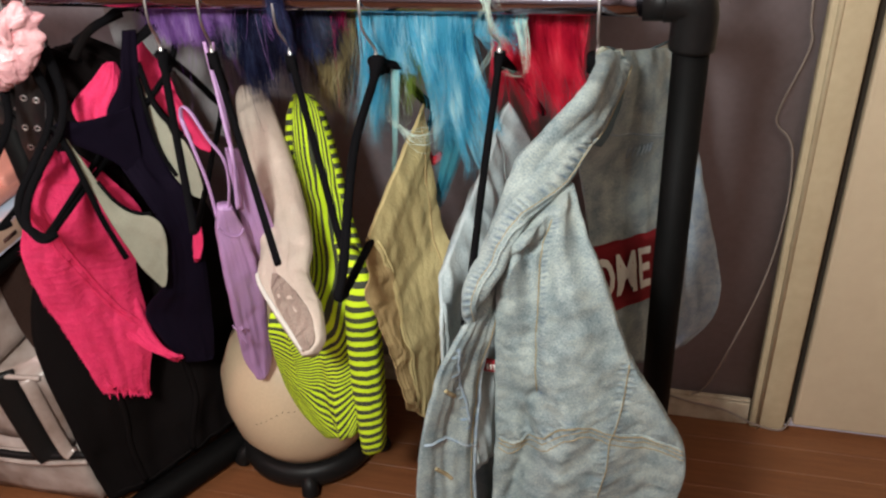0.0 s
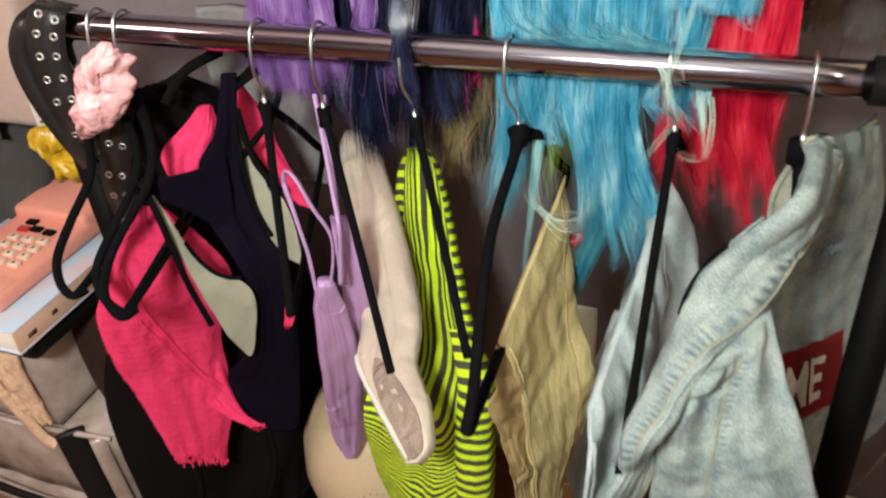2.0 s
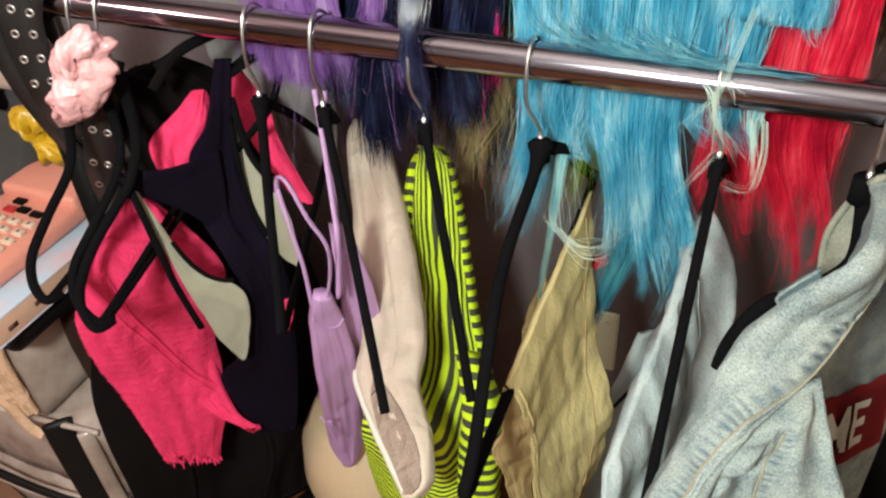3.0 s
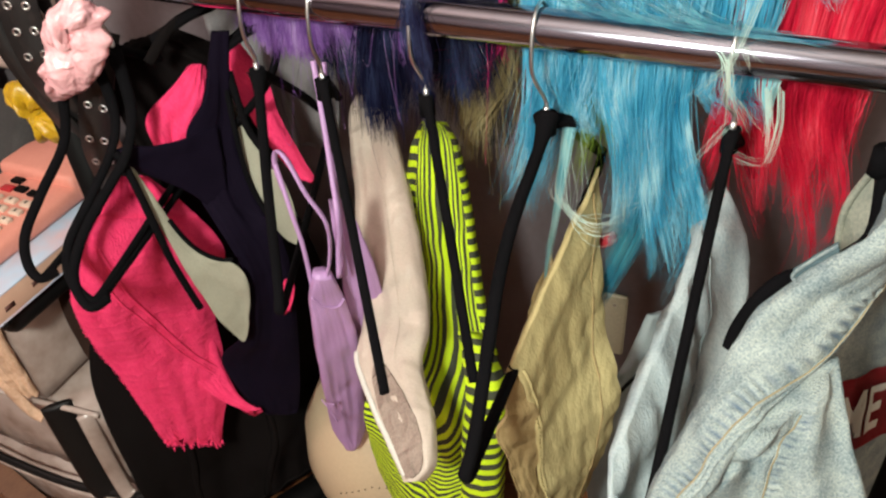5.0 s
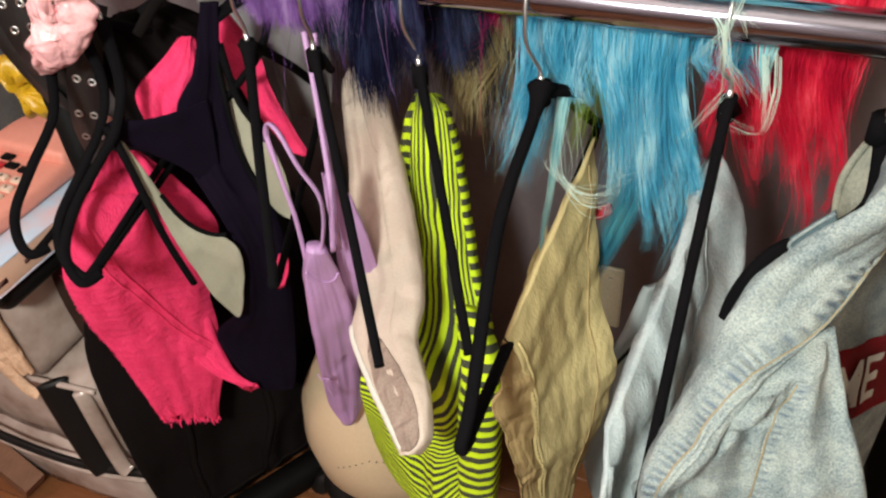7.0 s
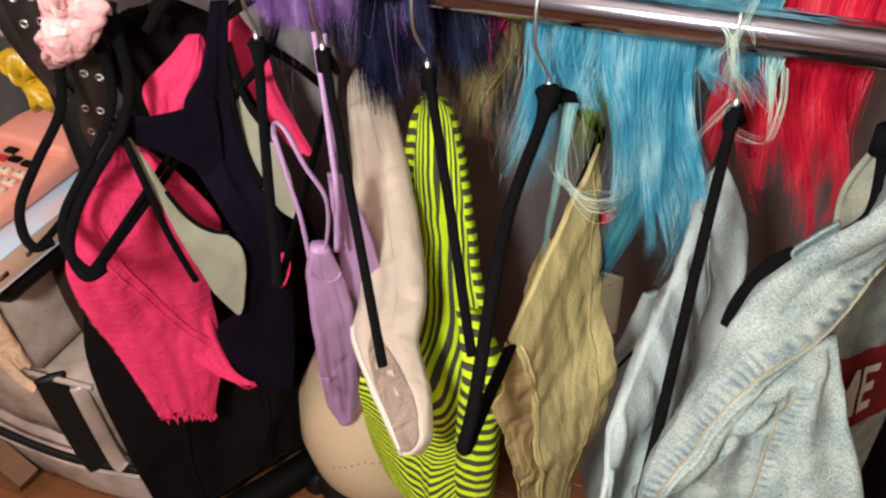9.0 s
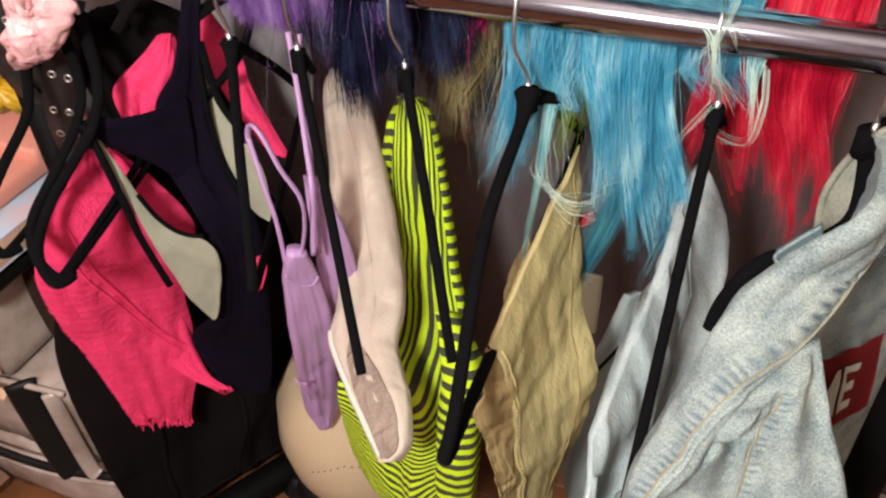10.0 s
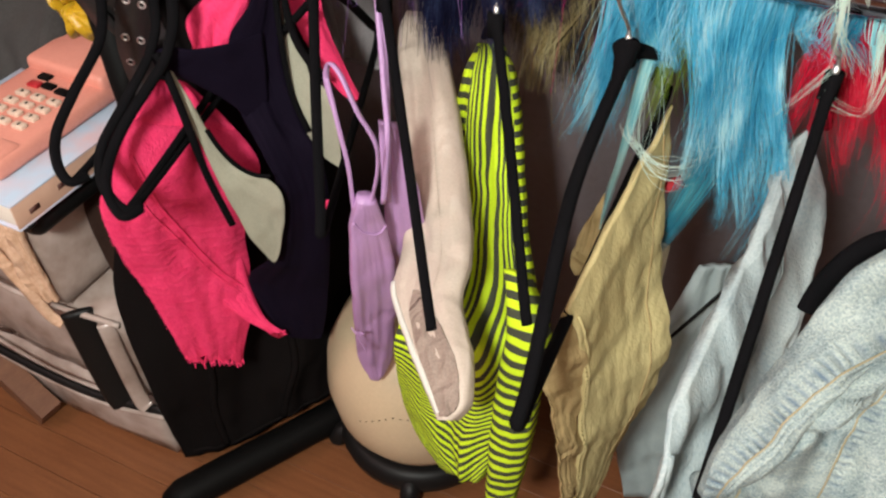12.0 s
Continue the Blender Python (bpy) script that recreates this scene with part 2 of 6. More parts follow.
def hair(name, a, b_, c):
    """Glossy fibres, each strand with a tone of its own between three colours."""
    m = bpy.data.materials.new(name)
    m.use_nodes = True
    nt = m.node_tree
    b = nt.nodes["Principled BSDF"]
    g = nt.nodes.new("ShaderNodeNewGeometry")
    ramp = nt.nodes.new("ShaderNodeValToRGB")
    ramp.color_ramp.elements[0].color = (*a, 1)
    ramp.color_ramp.elements[1].color = (*c, 1)
    e = ramp.color_ramp.elements.new(0.55)
    e.color = (*b_, 1)
    nt.links.new(g.outputs["Random Per Island"], ramp.inputs[0])
    nt.links.new(ramp.outputs[0], b.inputs["Base Color"])
    b.inputs["Roughness"].default_value = 0.26
    b.inputs["Anisotropic"].default_value = 0.6
    tc = nt.nodes.new("ShaderNodeTexCoord")
    mp = nt.nodes.new("ShaderNodeMapping")
    mp.inputs["Scale"].default_value = (1, 1, 0.25)
    nz = nt.nodes.new("ShaderNodeTexNoise")
    nz.inputs["Scale"].default_value, nz.inputs["Detail"].default_value = 60, 3
    nt.links.new(tc.outputs["Object"], mp.inputs[0])
    nt.links.new(mp.outputs[0], nz.inputs["Vector"])
    mix = nt.nodes.new("ShaderNodeMath")
    mix.operation = "MULTIPLY_ADD"
    mix.inputs[1].default_value = 0.45
    sub = nt.nodes.new("ShaderNodeMath")
    sub.operation = "MULTIPLY_ADD"
    sub.inputs[1].default_value, sub.inputs[2].default_value = 2.0, -0.72
    nt.links.new(nz.outputs[0], sub.inputs[0])
    nt.links.new(g.outputs["Random Per Island"], mix.inputs[0])
    nt.links.new(sub.outputs[0], mix.inputs[2])
    nt.links.new(mix.outputs[0], ramp.inputs[0])
    tr = nt.nodes.new("ShaderNodeBsdfTranslucent")
    nt.links.new(ramp.outputs[0], tr.inputs["Color"])
    ms = nt.nodes.new("ShaderNodeMixShader")
    ms.inputs[0].default_value = 0.35
    nt.links.new(b.outputs[0], ms.inputs[1])
    nt.links.new(tr.outputs[0], ms.inputs[2])
    nt.links.new(ms.outputs[0], nt.nodes["Material Output"].inputs["Surface"])
    return m


# ---- mesh helpers ----


def part(name, bm, mat, parent=None, label="", smooth=True):
    me = bpy.data.meshes.new(name)
    bm.to_mesh(me)
    bm.free()
    if smooth:
        for p in me.polygons:
            p.use_smooth = True
    me.materials.append(mat)
    ob = new(name, me)
    if parent:
        ob.parent = parent
    if label:
        ob["label"] = label
    return ob


def thing(name, place, label, category, group="", kind=""):
    ob = new(name)
    ob.empty_display_size = 0.05
    ob.location = place
    return tagged(ob, label, category, group, kind)


def shift(bm, v):
    bmesh.ops.translate(bm, verts=bm.verts, vec=v)
    return bm


def box(x0, y0, z0, x1, y1, z1, bevel=0.0, seg=2):
    bm = bmesh.new()
    bmesh.ops.create_cube(bm, size=1)
    bmesh.ops.scale(bm, vec=(x1 - x0, y1 - y0, z1 - z0), verts=bm.verts)
    bmesh.ops.translate(bm, vec=((x0 + x1) / 2, (y0 + y1) / 2, (z0 + z1) / 2), verts=bm.verts)
    if bevel:
        bmesh.ops.bevel(bm, geom=bm.edges[:], offset=bevel, segments=seg, affect="EDGES", profile=0.5)
    return bm


def smooth_line(points, n):
    """Points along a smooth curve through the given ones."""
    pts = [Vector(p) for p in points]
    out = []
    for i in range(len(pts) - 1):
        p0, p1, p2, p3 = pts[max(i - 1, 0)], pts[i], pts[i + 1], pts[min(i + 2, len(pts) - 1)]
        for k in range(n):
            t = k / n
            out.append(0.5 * ((2 * p1) + (p2 - p0) * t + (2 * p0 - 5 * p1 + 4 * p2 - p3) * t * t + (3 * p1 - p0 - 3 * p2 + p3) * t ** 3))
    out.append(pts[-1])
    return out


def tube(points, r, seg=10, n=6, flat=1.0, bm=None, taper=None):
    """A tube along a smooth line; flat squeezes it across."""
    bm = bm or bmesh.new()
    pts = smooth_line(points, n) if n > 1 else [Vector(p) for p in points]
    rings = []
    side = None
    for i, p in enumerate(pts):
        d = (pts[min(i + 1, len(pts) - 1)] - pts[max(i - 1, 0)]).normalized()
        if side is None:
            side = d.orthogonal().normalized()
        side = (side - d * side.dot(d)).normalized()
        up = d.cross(side)
        k = r if taper is None else r * taper(i / (len(pts) - 1))
        rings.append([bm.verts.new(p + side * math.cos(a) * k + up * math.sin(a) * k * flat) for a in [2 * math.pi * j / seg for j in range(seg)]])
    for a, b in zip(rings, rings[1:]):
        for j in range(seg):
            bm.faces.new((a[j], a[(j + 1) % seg], b[(j + 1) % seg], b[j]))
    bm.faces.new(rings[0][::-1])
    bm.faces.new(rings[-1])
    return bm


def lathe(profile, seg=32, centre=(0, 0, 0)):
    bm = bmesh.new()
    rings = []
    for r, z in profile:
        rings.append([bm.verts.new((centre[0] + r * math.cos(2 * math.pi * k / seg), centre[1] + r * math.sin(2 * math.pi * k / seg), centre[2] + z)) for k in range(seg)])
    for a, b in zip(rings, rings[1:]):
        for k in range(seg):
            bm.faces.new((a[k], a[(k + 1) % seg], b[(k + 1) % seg], b[k]))
    bm.faces.new(rings[0][::-1])
    bm.faces.new(rings[-1])
    return bm


class Cloth:
    """Hanging cloth: rows from the top down, each with its left and right edge (x, y, z, x, y, z), a body of the given thickness and folds."""

    def __init__(self, rows, thick=0.008, folds=3.0, amp=0.004, seed=1, fine=0.0012, ragged=0.0, lean=0.6, round_=0.5, slant=None, pitch=1.0, edge=0.0015, relief=None):
        self.edge, self.relief = edge, relief
        step = 24 if relief else 8
        self.left = smooth_line([r[:3] for r in rows], step)
        self.right = smooth_line([r[3:6] for r in rows], step)
        self.n = len(self.left)
        self.thick, self.folds, self.amp, self.seed, self.fine, self.ragged, self.lean, self.round_, self.slant, self.pitch = thick, folds, amp, seed, fine, ragged, lean, round_, slant, pitch
        self.run = [0.0]
        for i in range(1, self.n):
            self.run.append(self.run[-1] + ((self.left[i] + self.right[i]) / 2 - (self.left[i - 1] + self.right[i - 1]) / 2).length)

    def at(self, s, v, face=1.0, lift=0.0):
        """The point at s across (0 left, 1 right) and v along (0 top, 1 bottom), on the front (face 1) or back (-1)."""
        f = min(max(v, 0), 1) * (self.n - 1)
        i = min(int(f), self.n - 2)
        t = f - i
        a, b = self.left[i].lerp(self.left[i + 1], t), self.right[i].lerp(self.right[i + 1], t)
        if self.edge:
            a = a + Vector((self.edge * (noise.noise(a * 28 + Vector((self.seed, 0, 0))) + 0.6 * noise.noise(a * 75)), 0, 0))
            b = b + Vector((self.edge * (noise.noise(b * 28 + Vector((0, self.seed, 0))) + 0.6 * noise.noise(b * 75)), 0, 0))
        d = b - a
        down = self.left[min(i + 1, self.n - 1)] + self.right[min(i + 1, self.n - 1)] - self.left[max(i - 1, 0)] - self.right[max(i - 1, 0)]
        nrm = d.cross(down)
        nrm = nrm.normalized() if nrm.length > 1e-9 else Vector((0, -1, 0))
        if nrm.y > 0:
            nrm = -nrm
        w = d.length
        belly = math.sqrt(max(0.0, 1 - (2 * s - 1) ** 2)) ** self.round_
        c = min(1.0, w / 0.08)
        wave = self.amp * c * (2.2 * noise.noise(Vector((self.folds * 1.5 * s + self.lean * v + self.seed * 3.7, v * 1.6, self.seed))) + 0.9 * noise.noise(Vector((self.folds * 4.0 * s - self.lean * 2 * v, v * 3.5, self.seed * 2.1))))
        p = a + d * s
        q = p * 30 + Vector((self.seed * 7.1, 0, 0))
        wave += self.fine * 2 * noise.noise(q) + self.fine * noise.noise(q * 2.7)
        if self.relief and face > 0:
            lift += self.relief(self, s, v)[0]
        p = p + nrm * (face * self.thick * belly + wave * (0.35 + 0.65 * belly) + lift)
        if self.ragged and v > 0.9:
            p.z += self.ragged * (v - 0.9) * 10 * (noise.noise(Vector((s * 22, self.seed, 0.3))) + 0.7 * noise.noise(Vector((s * 61, self.seed, 4.3))))
        return p

    def mesh(self, across=40, close=True):
        bm = bmesh.new()
        uvl = bm.loops.layers.uv.new("UVMap")
        worn = bm.verts.layers.float.new("wear")
        rings, uvs = [], []
        m = across * 2
        for i in range(self.n):
            v = i / (self.n - 1)
            ring, uu = [], []
            w = (self.right[i] - self.left[i]).length
            for k in range(m):
                ang = 2 * math.pi * k / m
                s = 0.5 - 0.5 * math.cos(ang)
                ring.append(bm.verts.new(self.at(s, v, 1.0 if k <= across else -1.0)))
                if self.relief and k <= across:
                    ring[-1][worn] = self.relief(self, s, v)[1]
                uu.append((s * w, self.run[i] * self.pitch, s))
            rings.append(ring)
            uvs.append(uu)
        for i in range(self.n - 1):
            for k in range(m):
                k2 = (k + 1) % m
                f = bm.faces.new((rings[i][k], rings[i + 1][k], rings[i + 1][k2], rings[i][k2]))
                if self.slant:
                    centre = sum((uvs[i][q][2] for q in (k, k2)), 0.0) / 2
                    for l, (ri, q) in zip(f.loops, ((i, k), (i + 1, k), (i + 1, k2), (i, k2))):
                        l[uvl].uv = (uvs[ri][q][0], uvs[ri][q][1] + self.slant(uvs[ri][q][2], ri / (self.n - 1), centre, k < across, self.run[ri]))
                    continue
                for l, u in zip(f.loops, (uvs[i][k], uvs[i + 1][k], uvs[i + 1][k2], uvs[i][k2])):
                    l[uvl].uv = u[:2]
        if close:
            bm.faces.new(rings[0])
            bm.faces.new(rings[-1][::-1])
        bmesh.ops.recalc_face_normals(bm, faces=bm.faces)
        return bm

    def line(self, pts, r, lift=0.001, bm=None, flat=0.6, n=6, face=1.0):
        """A raised seam along points (s, v) of the front."""
        path = smooth_line([(s, v, 0) for s, v in pts], n)
        return tube([self.at(p.x, p.y, face, lift) for p in path], r, 6, 1, flat, bm)

    def near(self, pts, s, v):
        """How far (s, v) lies from a line of the cloth, on which side of it, and how far along it, in metres."""
        h = min(int(v * (self.n - 1)), self.n - 1)
        broad, long_ = (self.right[h] - self.left[h]).length, self.run[-1]
        best, along = (9.0, 0.0, 0.0), 0.0
        for (s0, v0), (s1, v1) in zip(pts, pts[1:]):
            a, d = ((s - s0) * broad, (v - v0) * long_), ((s1 - s0) * broad, (v1 - v0) * long_)
            m = math.hypot(*d) or 1e-6
            t = max(0.0, min(1.0, (a[0] * d[0] + a[1] * d[1]) / m / m))
            e = math.hypot(a[0] - d[0] * t, a[1] - d[1] * t)
            if e < best[0]:
                best = (e, math.copysign(1.0, a[0] * d[1] - a[1] * d[0]), along + m * t)
            along += m
        return best

    def puckers(self, pts, count, length, r, seed=3, lift=0.0012):
        """Short gathered ridges across a seam."""
        rng = random.Random(seed)
        path = smooth_line([(s, v, 0) for s, v in pts], 20)
        bm = bmesh.new()
        long_ = self.run[-1]
        for k in range(count):
            f = k / (count - 1) * (len(path) - 2)
            i = int(f)
            p, q = path[i], path[i + 1]
            h = int(p.y * (self.n - 1))
            broad = (self.right[h] - self.left[h]).length
            d = Vector(((q.y - p.y) * long_, -(q.x - p.x) * broad, 0)).normalized() * length * rng.uniform(0.6, 1.2)
            d = Vector((d.x / broad, d.y / long_, 0))
            c = p.lerp(q, f - i)
            tube([self.at(c.x - d.x, c.y - d.y, 1, lift * 0.2), self.at(c.x, c.y, 1, lift), self.at(c.x + d.x, c.y + d.y, 1, lift * 0.2)], r, 5, 3, 0.7, bm,
                 lambda t: 0.35 + 0.65 * math.sin(math.pi * t))
        return bm


# ---- the room ----
RAIL_Y, RAIL_Z, RAIL_R = 0.895, 0.89, 0.0165
WALL_Y = 1.215
tagged(part("floor", box(-3.0, -2.2, -0.1, 2.0, WALL_Y, -0.012), M_gap), "dark subfloor under the boards", "floor", kind="structure")
FLOOR = bpy.data.objects["floor"]
tagged(part("wall_north", box(-3.0, WALL_Y, -0.1, 0.212, WALL_Y + 0.12, 2.4), M_wall), "mauve-grey painted wall behind the clothes rack", "wall", kind="structure")
tagged(part("wall_north_east", box(1.05, WALL_Y, -0.1, 2.0, WALL_Y + 0.12, 2.4), M_wall), "mauve-grey painted wall beside the door", "wall", kind="structure")
tagged(part("wall_over_door", box(0.212, WALL_Y, 2.06, 1.05, WALL_Y + 0.12, 2.4), M_wall), "mauve-grey painted wall over the door", "wall", kind="structure")
# Unseen walls, kept pale to bounce light and brighten the rail's reflection.
tagged(part("wall_west", box(-3.12, -2.2, -0.1, -3.0, WALL_Y + 0.12, 2.4), M_pale), "unseen side wall, pale to bounce light", "wall", kind="structure")
tagged(part("wall_east", box(2.0, -2.2, -0.1, 2.12, WALL_Y + 0.12, 2.4), M_pale), "unseen side wall, pale to bounce light", "wall", kind="structure")
tagged(part("wall_south", box(-3.12, -2.32, -0.1, 2.12, -2.2, 2.4), M_pale), "unseen wall, pale to bounce light", "wall", kind="structure")
tagged(part("ceiling", box(-3.12, -2.32, 2.4, 2.12, WALL_Y + 0.12, 2.5), M_ceil), "white painted ceiling", "ceiling", kind="structure")

door = thing("door_1", (0.28, WALL_Y, 0), "cream painted closed door in a cream casing", "door", kind="structure")
# The thin dark strip stands in for the shaded gap beside the leaf.
for nm, b_ in (("casing", box(-0.072, -0.02, 0.0, -0.012, 0.004, 2.1, 0.004)), ("gap_strip", box(-0.012, 0.0, 0.0, 0.001, 0.02, 2.06, 0.001)),
               ("casing", box(0.782, -0.02, 0.0, 0.845, 0.004, 2.1, 0.004)), ("casing", box(-0.072, -0.021, 2.045, 0.845, 0.003, 2.11, 0.004))):
    part(nm, b_, M_trim if nm == "casing" else M_gap, door)
part("leaf", box(0.002, -0.014, 0.012, 0.778, 0.026, 2.04, 0.005), M_door, door)
part("casing_bead", tube([(-0.058, -0.02, 0.0), (-0.058, -0.02, 2.05)], 0.004, 8, 1), M_trim, door)

base = thing("baseboard", (0, WALL_Y, 0), "chipped dirty-white baseboard along the wall", "baseboard", kind="structure")
part("board", box(-3.0, -0.014, 0.0, 0.205, -0.002, 0.05, 0.002), M_base, base)
part("cap", box(-3.0, -0.012, 0.051, 0.205, -0.002, 0.058, 0.002), M_base, base)

socket = thing("wall_switch_plate", (-0.314, WALL_Y, 0.30), "ivory plastic outlet plate on the wall", "outlet")
part("plate", box(-0.022, -0.009, -0.058, 0.022, -0.001, 0.058, 0.004), M_socket, socket)
part("screw", shift(lathe([(0.0005, -0.0008), (0.003, 0.0), (0.0005, 0.0008)], 10), (0.004, -0.0095, 0.04)), M_steel, socket)
for nm, pts in (("cable", [(0.188, 1.208, 1.05), (0.188, 1.207, 0.79), (0.195, 1.206, 0.73), (0.171, 1.206, 0.643), (0.169, 1.206, 0.61), (0.196, 1.206, 0.57), (0.203, 1.206, 0.45), (0.185, 1.204, 0.3), (0.13, 1.2, 0.10), (0.10, 1.196, 0.064)]),
                ("cable", [(0.05, 1.19, 0.064), (0.10, 1.19, 0.05), (0.16, 1.185, 0.045), (0.21, 1.185, 0.02), (0.26, 1.185, 0.012), (0.275, 1.19, 0.04)])):
    tagged(part(nm, tube(pts, 0.0018, 8), M_cable), "thin cream cable run along the wall and casing", "cable")

# ---- clothes rack ----
rack = thing("clothes_rack", (-0.42, RAIL_Y, 0), "low garment rack with a chrome rail and black posts", "clothes rack")


def rp(name, bm, mat, label=""):
    return part(name, shift(bm, (0.42, -RAIL_Y, 0)), mat, rack, label)


rp("rail", tube([(-0.885, RAIL_Y, RAIL_Z), (-0.5, RAIL_Y, RAIL_Z), (-0.018, RAIL_Y, RAIL_Z)], RAIL_R, 28, 6), M_chrome, "scuffed chrome tube rail")
rp("collar", tube([(-0.026, RAIL_Y, RAIL_Z), (0.012, RAIL_Y, RAIL_Z)], 0.0205, 24, 1), M_plastic, "black plastic collar")
el = [(-0.004, RAIL_Y, RAIL_Z + 0.003), (0.018, RAIL_Y, RAIL_Z + 0.001), (0.027, RAIL_Y, RAIL_Z - 0.012), (0.027, RAIL_Y, RAIL_Z - 0.05)]
rp("elbow", tube(el, 0.0245, 24, 6), M_plastic, "black plastic elbow joint")
rp("post", tube([(0.027, RAIL_Y, RAIL_Z - 0.04), (0.027, RAIL_Y, 0.04)], 0.0195, 24, 1), M_black)
rp("elbow", tube([(-0.86, RAIL_Y, RAIL_Z), (-0.885, RAIL_Y, RAIL_Z - 0.005), (-0.89, RAIL_Y, RAIL_Z - 0.05)], 0.0245, 24, 6), M_plastic)
rp("post", tube([(-0.89, RAIL_Y, RAIL_Z - 0.04), (-0.86, RAIL_Y, 0.04)], 0.0195, 24, 1), M_black)
rp("foot", box(-0.008, 0.66, 0.012, 0.062, 1.16, 0.05, 0.012, 3), M_black)
rp("foot", tube([(-0.838, 0.735, 0.028), (-0.83, 0.75, 0.03), (-0.73, 0.925, 0.03), (-0.70, 0.985, 0.028)], 0.027, 16, 4, 0.95), M_black)
rp("stretcher", tube([(-0.868, 1.08, 0.23), (-0.82, 1.08, 0.241), (-0.745, 1.08, 0.259)], 0.006, 12, 1), M_chrome)

# ---- hangers ----


def hanger(hook_x, tip, far, bar=True, neck_z=0.815, label="black flocked hanger on the chrome rail", wide=0.0050, sway=0.0, mid=None, shoulder=1.0, path=None, plate=False):
    """Hook over the rail, neck under it, an arm down to the tip at the front and one to the back, and the bar between them."""
    h = thing("hanger", (hook_x, RAIL_Y, RAIL_Z), label, "hanger", "hangers on the rail")
    o = Vector((hook_x, RAIL_Y, RAIL_Z))
    neck = Vector((sway, -0.012, neck_z - RAIL_Z))
    hk = [neck + Vector((0, 0, -0.012)), neck + Vector((0, 0, 0.012)), neck + Vector((-sway * 0.15, 0, 0.021)), Vector((sway * 0.15, -0.021, -0.030)), Vector((0, -0.0195, -0.004)), Vector((0, -0.012, 0.0155)), Vector((0, 0.003, 0.0205)), Vector((0, 0.017, 0.011))]
    part("hook", tube(hk, 0.0017, 8, 8), M_steel, h, "bent steel wire hook")
    part("ferrule", tube([neck + Vector((0, 0, 0.0)), neck + Vector((0, 0, 0.014))], 0.0026, 8, 1), M_steel, h)
    a, b = Vector(tip) - o, Vector(far) - o
    da, db = (a - neck), (b - neck)
    k = (b - a).normalized()
    front = [neck + Vector((0, 0, 0.004)), neck + da * 0.10 + Vector((0, 0, 0.004)), (Vector(mid) - o) if mid else neck + da * 0.5 + Vector((0, 0, 0.006)), a - da * 0.10 + k * 0.004]
    if path:
        front = [neck + Vector((0, 0, 0.004))] + [Vector(p) - o for p in path]
    elif bar:
        front += [a + Vector((0, 0, -0.002)), a + k * 0.018 + Vector((0, 0, -0.0105))]
    else:
        front += [a]
    part("arm", tube(front, wide, 12, 8, 0.8, taper=lambda t: 1.0 + 0.45 * shoulder * max(0.0, 1 - t * 5)), M_flock, h)
    part("arm", tube([neck + Vector((0, 0, 0.004)), neck + db * 0.12 + Vector((0, 0, 0.006)), neck + db * 0.5 + Vector((0, 0, 0.006)), neck + db * 0.85, b], wide, 12, 6, 0.8), M_flock, h)
    part("neck", tube([neck + Vector((0, 0, -0.012)), neck + Vector((0, 0, 0.008))], wide * 1.5, 12, 1, 0.8), M_flock, h)
    if plate:
        part("shoulder_plate", tube([neck + Vector((-0.006, 0, -0.004)), neck + Vector((0.006, 0.012, -0.004)), neck + Vector((0.026, 0.04, -0.02))], 0.0098, 12, 5, 0.7, taper=lambda t: 1 - 0.6 * t), M_flock, h)
    if bar:
        part("bar", tube([a + k * 0.012 + Vector((0, 0, -0.010)), a + k * 0.05 + Vector((0, 0, -0.0115)), (a + b) / 2 + Vector((0, 0, -0.012)), b - k * 0.03 + Vector((0, 0, -0.011)), b], wide * 0.9, 12, 6, 0.85), M_flock, h)
    return h


hanger(-0.850, (-0.778, 0.701, 0.664), (-0.86, 1.09, 0.68), path=[(-0.825, 0.845, 0.775), (-0.808, 0.813, 0.745), (-0.813, 0.77, 0.71), (-0.812, 0.736, 0.685), (-0.799, 0.716, 0.668), (-0.780, 0.708, 0.658), (-0.775, 0.725, 0.654)])
hanger(-0.81, (-0.704, 0.694, 0.664), (-0.80, 1.10, 0.69), path=[(-0.765, 0.85, 0.775), (-0.752, 0.82, 0.745), (-0.758, 0.778, 0.71), (-0.763, 0.74, 0.68), (-0.741, 0.712, 0.665), (-0.706, 0.698, 0.658), (-0.703, 0.715, 0.654)])
hanger(-0.775, (-0.700, 0.689, 0.664), (-0.803, 1.12, 0.664), path=[(-0.742, 0.85, 0.775), (-0.731, 0.816, 0.745), (-0.741, 0.796, 0.722), (-0.748, 0.76, 0.697), (-0.746, 0.731, 0.677), (-0.73, 0.706, 0.666), (-0.703, 0.692, 0.657), (-0.698, 0.710, 0.654)])
hanger(-0.605, (-0.545, 0.765, 0.64), (-0.66, 1.08, 0.66), shoulder=2.4)
hanger(-0.535, (-0.397, 0.692, 0.655), (-0.65, 1.09, 0.68), bar=False)
hanger(-0.44, (-0.330, 0.72, 0.665), (-0.52, 1.07, 0.69), bar=False, sway=0.008)
hanger(-0.335, (-0.303, 0.633, 0.668), (-0.320, 1.09, 0.665), wide=0.0062, shoulder=2.6, mid=(-0.322, 0.77, 0.757), sway=0.011, plate=True)
hanger(-0.187, (-0.177, 0.654, 0.628), (-0.16, 1.10, 0.66), bar=False, neck_z=0.826, sway=0.009)
